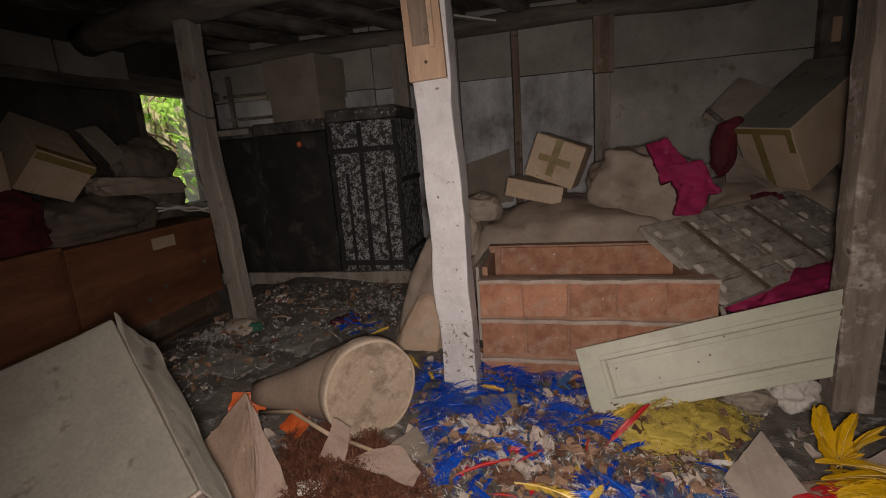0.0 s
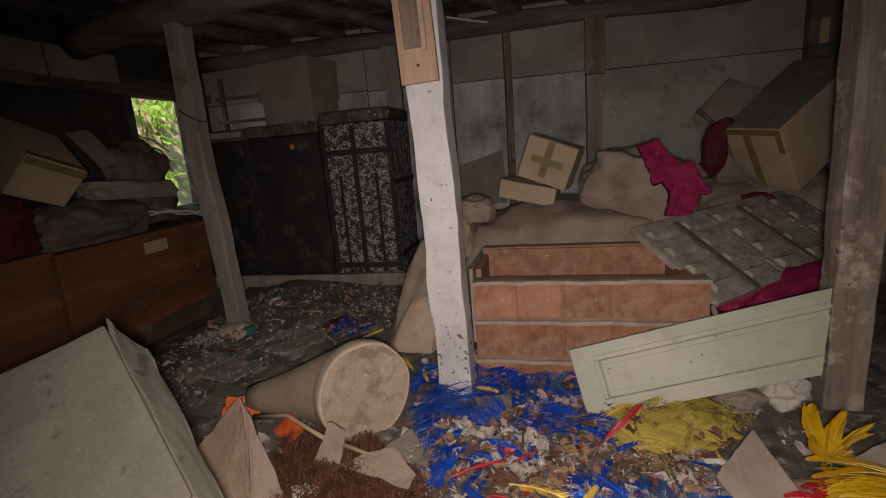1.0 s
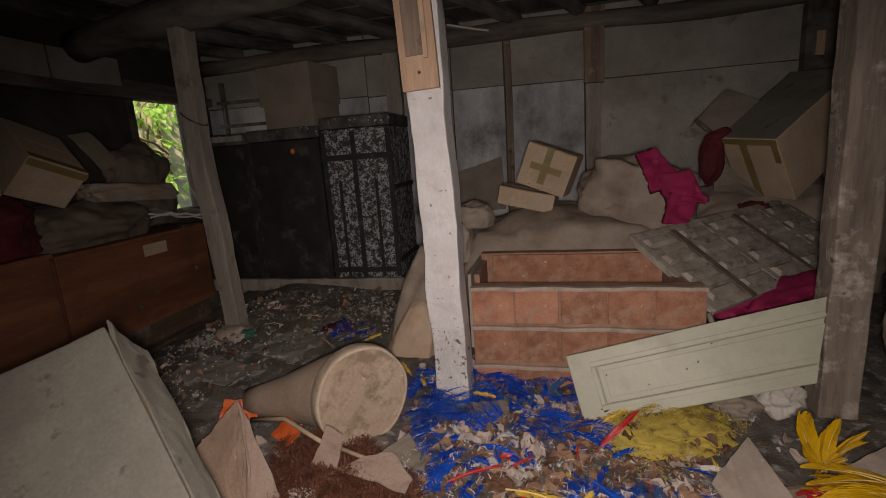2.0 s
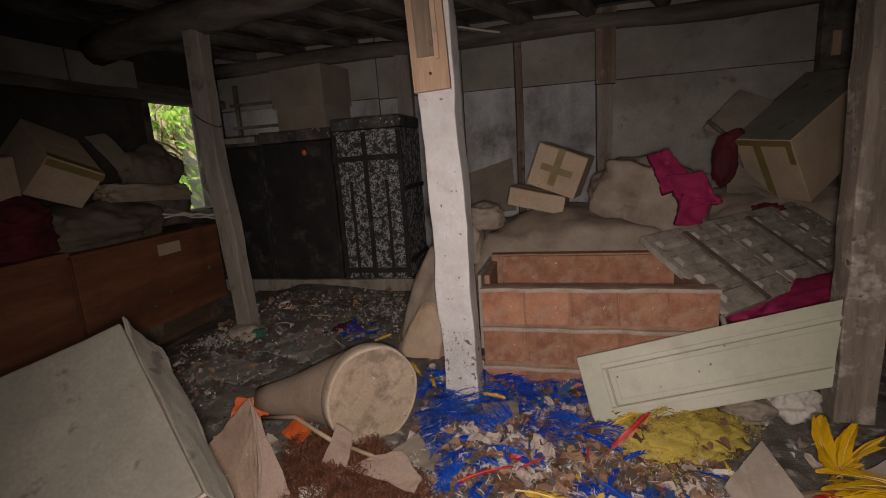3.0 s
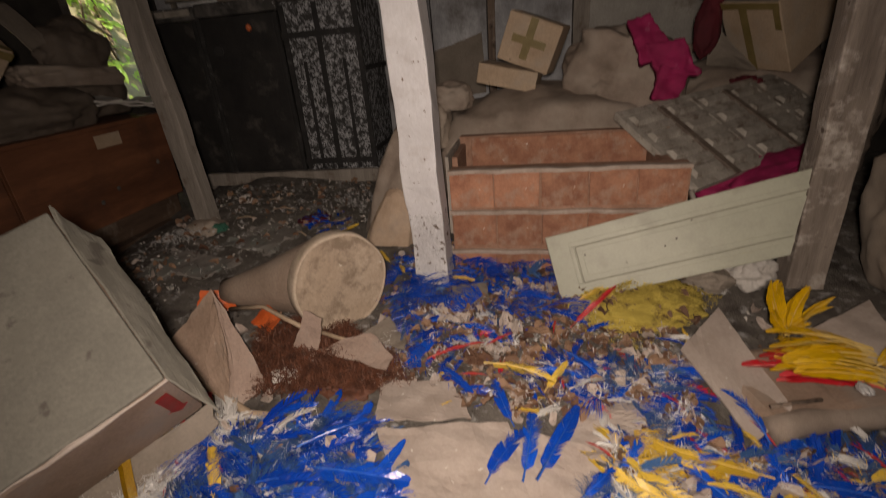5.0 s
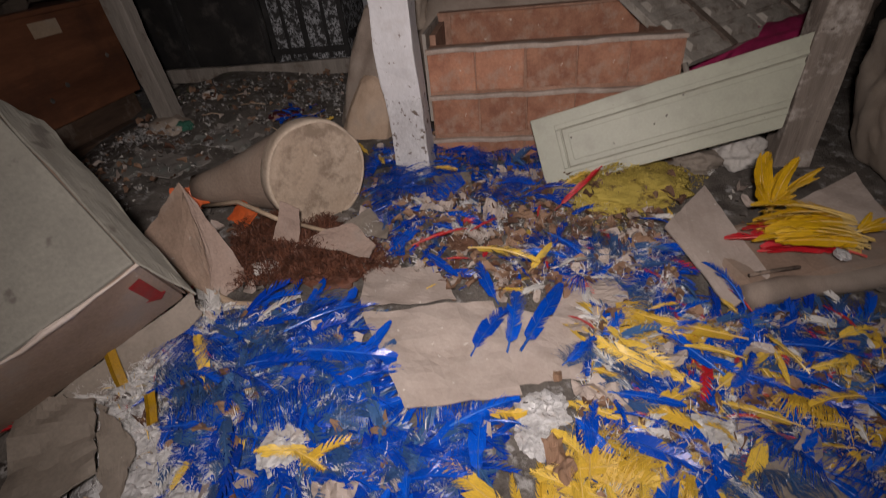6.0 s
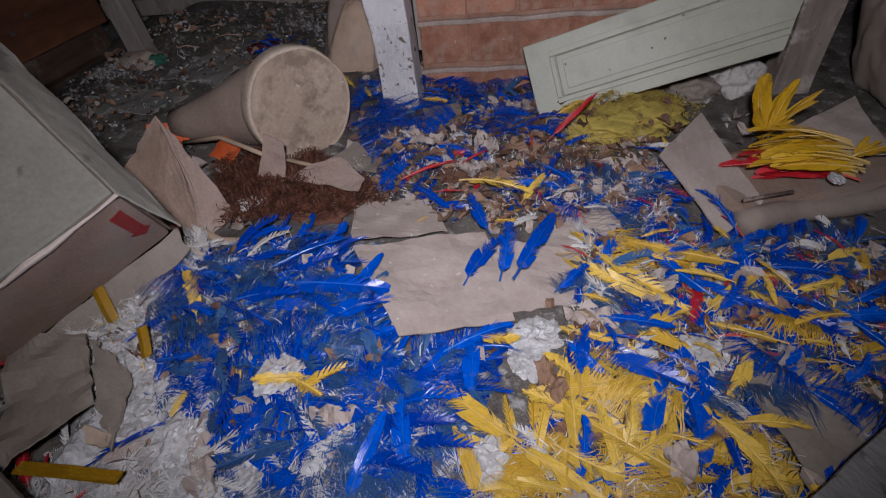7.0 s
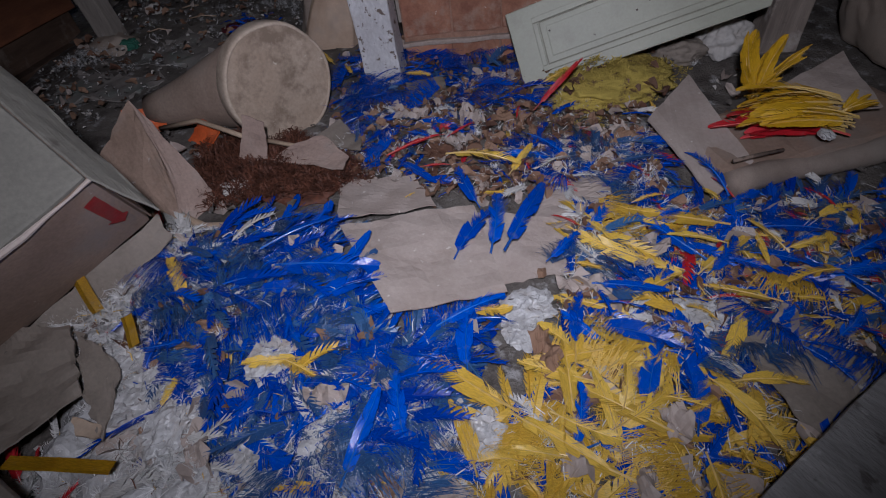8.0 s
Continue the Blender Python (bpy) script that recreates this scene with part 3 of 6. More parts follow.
# ---- terracotta bin ----
def brick_bin():
    bin_ = thing("brick_bin", (0.7, 2.4, ground_z(0.7, 2.4)), "open bin of terracotta blocks with pale mortar joints", "bin")
    o = Vector(bin_.location)
    K = Matrix.Translation(-o)
    part("mortar", raised(merge([block(0.1, 1.245, 2.19, 2.285, -0.05, 0.643, 0.004, 10, 0.004, 1), block(0.1, 1.245, 2.625, 2.69, -0.05, 0.73, 0.004, 10, 0.004, 2),
                                 block(0.105, 0.135, 2.286, 2.624, -0.05, 0.69, 0.004, 4, 0.004, 3), block(1.13, 1.185, 2.286, 2.624, -0.05, 0.64, 0.004)]), K), M["mortar_dull"], bin_)
    meshes = []
    for k in range(4):
        bm = block(-0.111, 0.111, -0.012, 0.03, -0.09, 0.09, 0.006, 7, 0.008, k * 5.0, 12)
        me = bpy.data.meshes.new("brick")
        bm.to_mesh(me)
        bm.free()
        me.materials.append(M["brick"])
        meshes.append(me)
    rnd = random.Random(3)
    for face, y, tops in (("front", 2.195, (0.64, 0.427, 0.207, -0.01)),):
        for c, top in enumerate(tops):
            for i in range(6):
                x = 0.214 + 0.228 * i + (0.006 if c % 2 else 0) + rnd.uniform(-0.004, 0.004)
                if x > 1.15:
                    continue
                b = new("brick", meshes[rnd.randrange(4)])
                b.parent = bin_
                b.matrix_basis = Matrix.Translation(Vector((x, y, top - 0.112 + 0.012)) - o) @ pose(0, rnd.uniform(-0.003, 0.003), 0, rnd.uniform(-1, 1), rnd.uniform(-0.7, 0.7), rnd.uniform(-0.8, 0.8))
    part("back_slab", raised(block(0.17, 1.24, 2.598, 2.622, 0.2, 0.722, 0.008, 12, 0.006, 8.0, 5), K), M["brick"], bin_, "smooth terracotta slab at the back")
    for top in (0.648, 0.432, 0.212):
        part("mortar_ledge", raised(block(0.095, 1.245, 2.168, 2.21, top - 0.022, top, 0.006, 26, 0.007, top * 9, 11), K), M["mortar"], bin_)
    part("side_board", raised(block(0.085, 0.103, 2.2, 2.66, 0.3, 0.71, 0.003, 4, 0.004, 4), K), M["post_grey"], bin_)


brick_bin()


# ---- doors lying about ----
def panelled(name, m, length, width, nx, ny, thick, frame_w, mat, rail_mat, label, bead=0.008, dark=()):
    """A panelled door leaf in its own plane: x along, y across, z its face."""
    door = thing(name, m, label, "door")
    part("core", block(0.004, length - 0.004, 0.004, width - 0.004, -thick, -0.012, 0.002), mat, door)
    xs = np.linspace(0, length - frame_w, nx + 1)
    ys = np.linspace(0, width - frame_w, ny + 1)
    for k, y in enumerate(ys):
        part("rail", block(0, length, y, y + frame_w, -0.0115, -0.001, 0.004, 8, 0.003, k + length), mat, door)
    for i, x in enumerate(xs):
        for k in range(ny):
            part("stile", block(x, x + frame_w, ys[k] + frame_w * (0 if i in dark else 1) + 0.001, ys[k + 1] - 0.001, -0.0115, 0.006 if i in dark else -0.002, 0.003), rail_mat if i in dark else mat, door)
    for i in range(nx):
        for k in range(ny):
            x0, x1, y0, y1 = xs[i] + frame_w, xs[i + 1], ys[k] + frame_w, ys[k + 1]
            e = min(0.045, 0.3 * (y1 - y0))
            bm = bmesh.new()
            lo = [bm.verts.new(p) for p in ((x0 + 0.001, y0 + 0.001, -0.0115), (x1 - 0.001, y0 + 0.001, -0.0115), (x1 - 0.001, y1 - 0.001, -0.0115), (x0 + 0.001, y1 - 0.001, -0.0115))]
            mid = [bm.verts.new(p) for p in ((x0 + e * 0.5, y0 + e * 0.5, -0.011), (x1 - e * 0.5, y0 + e * 0.5, -0.011), (x1 - e * 0.5, y1 - e * 0.5, -0.011), (x0 + e * 0.5, y1 - e * 0.5, -0.011))]
            hi = [bm.verts.new(p) for p in ((x0 + e, y0 + e, -0.011 + bead), (x1 - e, y0 + e, -0.011 + bead), (x1 - e, y1 - e, -0.011 + bead), (x0 + e, y1 - e, -0.011 + bead))]
            for a, b in ((lo, mid), (mid, hi)):
                for q in range(4):
                    bm.faces.new((a[q], a[(q + 1) % 4], b[(q + 1) % 4], b[q]))
            bm.faces.new(hi)
            bm.faces.new(lo[::-1])
            part("panel", bm, mat, door)
    return door


# the carved grey door lies tilted over the bin
A, B, C = Vector((0.957, 2.602, 0.823)), Vector((1.294, 2.212, 0.517)), Vector((2.073, 2.858, 0.555))
gd = axes(B, C - B, A - B)
panelled("panel_door", gd, 1.5, 0.605, 5, 4, 0.04, 0.042, M["door_grey"], M["door_dark"], "grey dusty carved door lying tilted over the brick bin", 0.02, (1, 3))
# the pale door leans on its long edge
A, B, C = Vector((0.657, 1.885, 0.062)), Vector((0.592, 2.03, 0.345)), Vector((1.54, 1.86, 0.325))
pd = axes(A, C - A, B - A)
W = ((B - A) - (C - A).normalized() * ((B - A) @ (C - A).normalized())).length
pale = thing("pale_door", pd, "pale green painted cupboard door leaning on its long edge", "door")
L = 1.12


def broken_end(bm):
    """The far end of the leaf is broken off on a slant."""
    for v in bm.verts:
        v.co.x = min(v.co.x, 0.945 + 0.5 * v.co.y + 0.008 * math.sin(60 * v.co.y))
    return bm


leaf = part("leaf", broken_end(block(0, L, 0, 0.325, -0.028, 0, 0.004, 6, 0.002, 2)), M["door_pale"], pale)
for nm, x0, x1, y0, y1, h in (("moulding", 0.10, L, 0.05, 0.072, 0.011), ("moulding", 0.10, L, 0.248, 0.27, 0.011), ("moulding", 0.1, 0.122, 0.0725, 0.2475, 0.011),
                              ("field", 0.15, L, 0.1, 0.222, 0.006)):
    part(nm, broken_end(block(x0, x1 - 0.002, y0, y1, 0.0025, h * 1.7, 0.002)), M["door_pale"], pale)
for x0, x1, y0, y1 in ((0.124, L - 0.01, 0.073, 0.0775), (0.124, L - 0.01, 0.2425, 0.247), (0.1235, 0.128, 0.078, 0.242)):
    part("grime_line", broken_end(block(x0, x1, y0, y1, 0.0022, 0.0042, 0, 12, 0.0008, x0, 30)), M["grime"], leaf, "dark grime in the groove")
for x, y in ((0.16, 0.2), (0.5, 0.155), (0.3, 0.03)):
    part("nail", tube([(x, y, 0.0), (x, y, 0.013)], [0.005, 0.004], 7), M["wire"], leaf)


# ---- back of the room: platform, trunks, cartons ----
def shelf_platform():
    p = thing("platform", (-1.4, 3.7, 0.30), "low dusty plank platform under the black trunks", "platform")
    K = Matrix.Translation((1.4, -3.7, -0.30))
    part("front_plank", raised(block(-2.45, -0.45, 3.36, 3.4, 0.27, 0.372, 0.006, 12, 0.008, 1), K), M["post_grey"], p)
    part("deck", raised(block(-2.5, -0.4, 3.405, 4.15, 0.31, 0.355, 0.004, 8, 0.004, 2), K), M["rafter"], p)
    for x in (-2.3, -1.35, -0.6):
        part("foot_block", raised(block(x - 0.07, x + 0.07, 3.42, 3.6, 0.1, 0.308, 0.008, 3, 0.008, x), K), M["post_grey"], p)


shelf_platform()


def trunk(x0, x1, h, flaked, label):
    """An upright wardrobe trunk, its front towards -y."""
    z0, y0, y1 = 0.357, 3.45, 3.98
    t = thing("wardrobe_trunk", ((x0 + x1) / 2, 3.7, z0), label, "trunk", "black trunks on the platform")
    K = Matrix.Translation((-(x0 + x1) / 2, -3.7, -z0))
    mat = M["flake"] if flaked else M["black"]
    body = part("body", raised(block(x0, x1, y0, y1, z0, z0 + h - 0.1, 0.008, 6, 0.004, x0), K), mat, t)
    part("lid", raised(block(x0 - 0.006, x1 + 0.006, y0 - 0.006, y1 + 0.006, z0 + h - 0.095, z0 + h, 0.016, 3, 0.004, x1), K), M["trunk_lid"], t, "dusty scuffed lid")
    w = x1 - x0
    if flaked:
        for fx in (0.0, 0.44, 0.95):
            part("slat", raised(block(x0 + fx * w - 0.004, x0 + fx * w + 0.035, y0 - 0.016, y0 - 0.003, z0 + 0.01, z0 + h - 0.12, 0.004, 6, 0.003, fx), K), M["slat"], t)
        for fz in (0.04, 0.74):
            part("band", raised(block(x0 - 0.01, x1 + 0.01, y0 - 0.024, y0 - 0.017, z0 + fz * h, z0 + fz * h + 0.045, 0.003, 5, 0.003, fz), K), M["slat"], t)
        for fx, z1 in ((0.2, 0.62), (0.73, 0.62)):
            part("slat", raised(block(x0 + fx * w, x0 + fx * w + 0.026, y0 - 0.013, y0 - 0.003, z0 + 0.01, z0 + z1 * h, 0.004, 6, 0.003, fx), K), M["slat"], t)
        part("latch", raised(block(x1 + 0.001, x1 + 0.02, y0 + 0.06, y0 + 0.12, z0 + h - 0.2, z0 + h - 0.1, 0.004), K), M["black"], body)
        for fz in (0.1, 0.55):
            part("band", raised(block(x1 + 0.001, x1 + 0.012, y0, y1, z0 + fz * h, z0 + fz * h + 0.04, 0.003, 4, 0.003, fz), K), M["slat"], t)
    else:
        for fx in (0.0, 0.955):
            part("edge_strip", raised(block(x0 + fx * w - 0.004, x0 + fx * w + 0.03, y0 - 0.012, y0 - 0.002, z0, z0 + h - 0.1, 0.003, 6, 0.002, fx), K), M["slat"], t)
        if w > 0.5:
            part("knob", raised(lump((0.022, 0.02, 0.026), 2, amount=0.1, level=3), K @ Matrix.Translation((x0 + 0.42, y0 - 0.018, z0 + h - 0.19))), M["orange"], body, "rust-orange knob", True)
            part("badge", raised(tube([(x0 + 0.12, y0 - 0.001, z0 + h - 0.33), (x0 + 0.12, y0 - 0.007, z0 + h - 0.33)], [0.045, 0.04], 16), K), M["slat"], body, "worn oval badge")


trunk(-2.40, -1.985, 1.27, False, "narrow black trunk, dusty and scuffed")
tagged(part("loose_strip", block(-2.39, -2.0, 3.425, 3.441, 1.565, 1.61, 0.003, 5, 0.004, 2), M["door_grey"]), "pale worn strip of wood on the narrow trunk", "strip")
trunk(-1.965, -1.31, 1.28, False, "plain black upright trunk with a rust-orange knob")
trunk(-1.285, -0.70, 1.335, True, "black slatted wardrobe trunk, paint flaked to white")


def carton(m, lx, ly, lz, label, mat="carton", tapes=(), open_top=False, top_mat=None, bulge=0.006, seed=0.0):
    """A corrugated carton; its base corner at m, edges along x, y and z."""
    c = thing("carton", m, label, "box")
    body = part("body", block(0, lx, 0, ly, 0, lz, 0.007, 5, bulge, seed, 5), M[mat], c)
    if not top_mat:
        for y0, y1 in ((0.004, ly / 2 - 0.003), (ly / 2 + 0.003, ly - 0.004)):
            part("top_flap", block(0.004, lx - 0.004, y0, y1, lz + 0.001, lz + 0.004, 0.001, 4, 0.003, seed + y0, 5), M[mat], c)
    else:
        part("dust_layer", block(0.002, lx - 0.002, 0.002, ly - 0.002, lz + 0.0015, lz + 0.006, 0.002, 5, bulge, seed, 5), M[top_mat], c, "grey film of dust")
    for x0, x1, y0, y1, z0, z1 in tapes:
        part("tape", block(x0, x1, y0, y1, z0, z1, 0.0), M["tape"], body, "yellowed parcel tape")
    return c


lidded = carton(axes((-1.408, 3.607, 1.645), (0.174, 0.982, 0.0), (-0.982, 0.174, 0)), 0.388, 0.52, 0.52, "large dusty carton with a deep lid on the black trunks", "carton_grey", seed=1.0)
for x0, x1, y0, y1 in ((-0.012, 0.4, -0.013, -0.0085), (-0.013, -0.0085, -0.008, 0.545)):
    part("lid_side", block(x0, x1, y0, y1, 0.2, 0.523, 0.001, 4, 0.002, y0 + 3), M["carton_grey"], lidded)

# the taped carton and the flat one under it, on the heap of sacks
ang = radians(-21)
carton(Matrix.Translation((0.29, 3.17, 1.12)) @ Matrix.Rotation(radians(-12), 4, "Z") @ Matrix.Rotation(-ang, 4, "Y"), 0.345, 0.27, 0.285, "small brown carton with a cross of yellowed tape", "carton",
       ((0.14, 0.19, -0.007, -0.0085, 0.04, 0.285), (0.06, 0.28, -0.0078, -0.0092, 0.125, 0.17), (0.14, 0.19, -0.003, 0.2, 0.294, 0.296)), seed=2.0)
carton(Matrix.Translation((0.15, 3.16, 0.975)) @ Matrix.Rotation(radians(-8), 4, "Z") @ Matrix.Rotation(radians(13), 4, "Y"), 0.39, 0.28, 0.125, "flat brown carton lying on the heap of sacks", "carton", seed=3.0)
tagged(part("carton_board", sheet(((-0.36, 4.24, 0.75), (0.12, 4.22, 0.8), (0.09, 4.3, 1.28), (-0.33, 4.3, 1.16)), 0.006, 8, 0.012, 0.006, 1), M["carton_grey"]), "grey card leaning on the back wall", "cardboard")

# the big open carton perched behind the grey door
big = carton(axes((2.051, 3.236, 0.903), (0.723, 0.419, 0.549), (-0.542, 0.837, 0.075)), 0.74, 0.389, 0.473, "large brown carton tilted on the heap, flaps open", "carton",
             ((-0.0085, -0.01, 0.0, 0.389, 0.43, 0.472), (-0.0085, -0.01, 0.004, 0.04, 0.3, 0.4295), (-0.0085, -0.01, 0.2, 0.25, 0.0, 0.4295)), top_mat="dusty_top", seed=4.0)
part("flap", sheet(((0.03, 0.392, 0.44), (0.45, 0.40, 0.445), (0.43, 0.62, 0.58), (0.02, 0.60, 0.55)), 0.005, 6, 0.012, 0.005, 3), M["carton_grey"], big)
part("flap", sheet(((-0.004, 0.2, 0.0), (-0.004, 0.39, 0.0), (-0.11, 0.47, 0.1), (-0.04, 0.40, 0.36)), 0.005, 6, 0.02, 0.005, 5), M["carton_grey"], big)


# ---- heaps of sacks behind the bin ----
def sack(name, loc, size, mat, label, seed, rot=(0, 0, 0), fold=0.06, flat=0.6, amount=0.2, square=0.35, cat="sack"):
    bm = lump(size, seed, 1.45, amount, flat, fold, 5, square)
    ob = part(name, bm, M[mat], None, smooth=True)
    ob.matrix_world = pose(*loc, *rot)
    return tagged(ob, label, cat)


sack("sack", (0.55, 3.32, 0.42), (0.72, 0.56, 0.5), "sack", "heap of dusty brown sacks slumped behind the bin", 1.3, fold=0.06, amount=0.12)
sack("sack", (2.2, 3.85, 0.5), (0.75, 0.42, 0.5), "sack", "heap of dusty sacks under the big carton", 4.1, amount=0.14)
sack("sack", (-0.02, 3.02, 0.90), (0.15, 0.13, 0.1), "sack", "small crumpled brown sack on the heap", 2.2, fold=0.1)
sack("sack", (-0.12, 2.98, 0.72), (0.12, 0.13, 0.17), "sack_pale", "small orange-brown cloth bundle by the post", 7.9, fold=0.1)
stuffed = sack("sack", (1.11, 3.3, 0.95), (0.36, 0.29, 0.27), "sack", "stuffed brown sack with a gathered mouth on the heap", 3.7, (0, 14, -18), 0.07)
gather = lump((0.15, 0.1, 0.12), 6.0, 1.9, 0.2, 0.0, 0.22, 4)
part("gathered_mouth", raised(gather, Matrix.Translation((-0.04, -0.19, -0.12))), M["sack"], stuffed, "folded and gathered cloth", True)
cloth = thing("magenta_cloth", (1.25, 3.0, 0.95), "bright magenta cloth bunched over the sack", "cloth")
K = Matrix.Translation((-1.25, -3.0, -0.95))
for k, corners in enumerate((((1.05, 3.03, 1.25), (1.17, 3.03, 1.27), (1.3, 2.93, 1.06), (1.12, 2.91, 1.02)), ((1.12, 2.93, 1.13), (1.32, 2.95, 1.13), (1.43, 2.9, 0.95), (1.22, 2.88, 0.94)), ((1.21, 2.9, 1.02), (1.38, 2.9, 0.98), (1.32, 2.88, 0.84), (1.18, 2.87, 0.84)))):
    part("fold", raised(sheet(corners, 0.06, 18, 0.035, 0.014, 3.0 + k * 2.3, 6.5), K), M["magenta"], cloth, smooth=True)
hanging = merge([raised(lump((0.075, 0.05, 0.17), 6.5, 1.6, 0.2, 0.0, 0.1, 4), pose(1.6, 3.4, 1.19, 0, 4, 0)), raised(lump((0.075, 0.04, 0.04), 7.5, 2.0, 0.2, 0.0, 0.1, 4), pose(1.645, 3.4, 1.345, 0, -25, 0))])
tagged(part("red_cloth", hanging, M["crimson"], smooth=True), "dark red cloth hanging from the big carton, its shadow in the colour", "cloth")
stick([(1.62, 3.5, 1.36), (1.57, 3.5, 1.41), (1.52, 3.51, 1.455)], 0.018, "dark broken stick beside the big carton", "rafter")
sack("red_cloth", (1.9, 3.44, 0.84), (0.09, 0.07, 0.04), "crimson", "dark red cloth under the big carton, its shadow in the colour", 9.5, (0, 0, 0), 0.1, 0.7, 0.4, 0.0, "cloth")
sack("magenta_cloth", (1.74, 2.62, 0.44), (0.36, 0.18, 0.1), "magenta", "magenta cloth bulging under the grey door", 10.5, (0, -8, 32), 0.14, 0.6, 0.3, 0.2, "cloth")
for mat, loc, size, seed, label in (("sack", (-0.24, 2.62, 0.42), (0.27, 0.17, 0.5), 12.5, "tall dusty sack leaning behind the white post"), ("sack_tan", (-0.31, 2.47, 0.25), (0.185, 0.1, 0.24), 14.0, "torn pale sack end beside the white post")):
    bm = lump(size, seed, 1.5, 0.1, 0.8, 0.05, 5, 0.3)
    for v in bm.verts:
        u = v.co.z / size[2]
        v.co.x = v.co.x * (0.78 - 0.3 * u) + 0.28 * size[0] * u
    ob = tagged(part("sack", bm, M[mat], smooth=True), label, "sack")
    ob.matrix_world = pose(*loc, -6, 4, 0)
sack("sack", (2.27, 2.05, 0.34), (0.27, 0.3, 0.4), "sack_pale", "big rounded brown sack beside the brown post", 15.5, (0, -8, 0), 0.042, 0.66, 0.12, 0.3)

# ---- left side: chests and what lies on them ----
def chest(y0, y1, z1, label):
    z0 = 0.27
    c = thing("wooden_chest", (-2.5, (y0 + y1) / 2, z0), label, "chest", "chests along the side wall")
    K = Matrix.Translation((2.5, -(y0 + y1) / 2, -z0))
    part("body", raised(block(-2.84, -2.224, y0, y1, z0 + 0.06, z1 - 0.03, 0.006, 6, 0.004, y0), K), M["chest"], c)
    board = part("front_board", raised(block(-2.222, -2.2, y0, y1, z0 + 0.055, z1 - 0.0285, 0.004, 8, 0.003, 1 + y0), K), M["chest"], c)
    part("base_board", raised(block(-2.8, -2.245, y0 + 0.02, y1 - 0.02, 0.16, z0 + 0.052, 0.006, 8, 0.006, 7 + y0), K), M["chest_base"], c, "worn base board, darkened for the shade under the chest")
    part("floor_batten", raised(block(-2.28, -2.19, y0 - 0.1, y1 - 0.02, 0.04, 0.158, 0.006, 8, 0.008, 9 + y0), K), M["chest_base"], c, "rough batten under the chest")
    part("lid", raised(block(-2.86, -2.185, y0 - 0.01, y1 + 0.01, z1 - 0.028, z1, 0.005, 8, 0.004, 4 + y0), K), M["chest"], c)
    return board, K


c1, K1 = chest(1.86, 3.06, 0.93, "long red-brown wooden chest with a paper label")
part("paper_label", raised(block(-2.1985, -2.1955, 2.45, 2.65, 0.79, 0.87, 0), K1), M["carton"], c1, "yellowed paper label")
for y, z in ((2.5, 0.52), (2.35, 0.47), (2.9, 0.6)):
    part("knot", raised(tube([(-2.1985, y, z), (-2.1955, y, z)], [0.016, 0.014], 9), K1), M["rafter"], c1, "dark knot hole")
chest(1.05, 1.835, 0.95, "dark red-brown wooden chest in the shade")
sack("sack", (-2.5, 2.3, 1.03), (0.26, 0.42, 0.16), "sack_shaded", "slack sack lying across the chest, shade in its dark colour", 20.5, (0, 8, 0), 0.07)
sack("red_cloth", (-2.45, 1.62, 1.1), (0.26, 0.33, 0.2), "crimson", "dark red cloth heaped on the chest, shade in its colour", 21.5, (0, 0, 0), 0.14, 0.7, 0.3, 0.1, "cloth")
sack("sack", (-2.62, 2.9, 1.05), (0.16, 0.3, 0.17), "sack_shaded", "bundle behind the papers, shade in its dark colour", 24.5, (0, 0, 0), 0.07)
carton(axes((-2.364, 1.796, 1.292), (0.114, 0.918, -0.38), (-0.765, 0.325, 0.556)), 0.313, 0.43, 0.259, "brown taped carton tilted on the red cloth", "carton", ((0.0, 0.313, -0.008, -0.0095, 0.215, 0.258), (0.0, 0.313, 0.0, 0.045, 0.2665, 0.268)), seed=6.0)
carton(axes((-2.25, 1.42, 1.24), (-0.2, 0.95, 0.1), (-0.95, -0.2, 0.1)), 0.36, 0.3, 0.22, "brown carton lying on the red cloth", "carton", seed=7.0)
tagged(part("carton_flap", sheet(((-2.44, 2.30, 1.62), (-2.47, 2.47, 1.65), (-2.38, 2.575, 1.44), (-2.35, 2.41, 1.38)), 0.006, 6, 0.01, 0.005, 4), M["carton_grey"]), "loose grey card leaning on the carton", "cardboard")
sack("paper_bag", (-2.45, 2.78, 1.36), (0.13, 0.25, 0.2), "sack_shaded", "crumpled brown paper bag on the chest, coloured dark for shade", 22.5, (12, 0, 0), 0.042, 0.7, 0.25, 0.0, "bag")
sack("folded_cloth", (-2.38, 2.62, 1.22), (0.11, 0.35, 0.075), "sack", "folded pale cloth bundle on the chest", 23.5, (-4, 0, 0), 0.052, 0.7, 0.12, 0.6, "cloth")
for k in range(5):
    y = 2.62 + 0.14 * k
    tagged(part("paper_sheet", sheet(((-2.3, y - 0.12, 1.08 - 0.02 * k), (-2.24, y + 0.2, 1.05 - 0.025 * k), (-2.5, y + 0.22, 1.08 - 0.02 * k), (-2.52, y - 0.1, 1.11 - 0.02 * k)), 0.012, 6, 0.02, 0.008, k), M["pale_paper"]),
           "sheaf of creased pale paper on the chest", "paper", "papers on the chest")


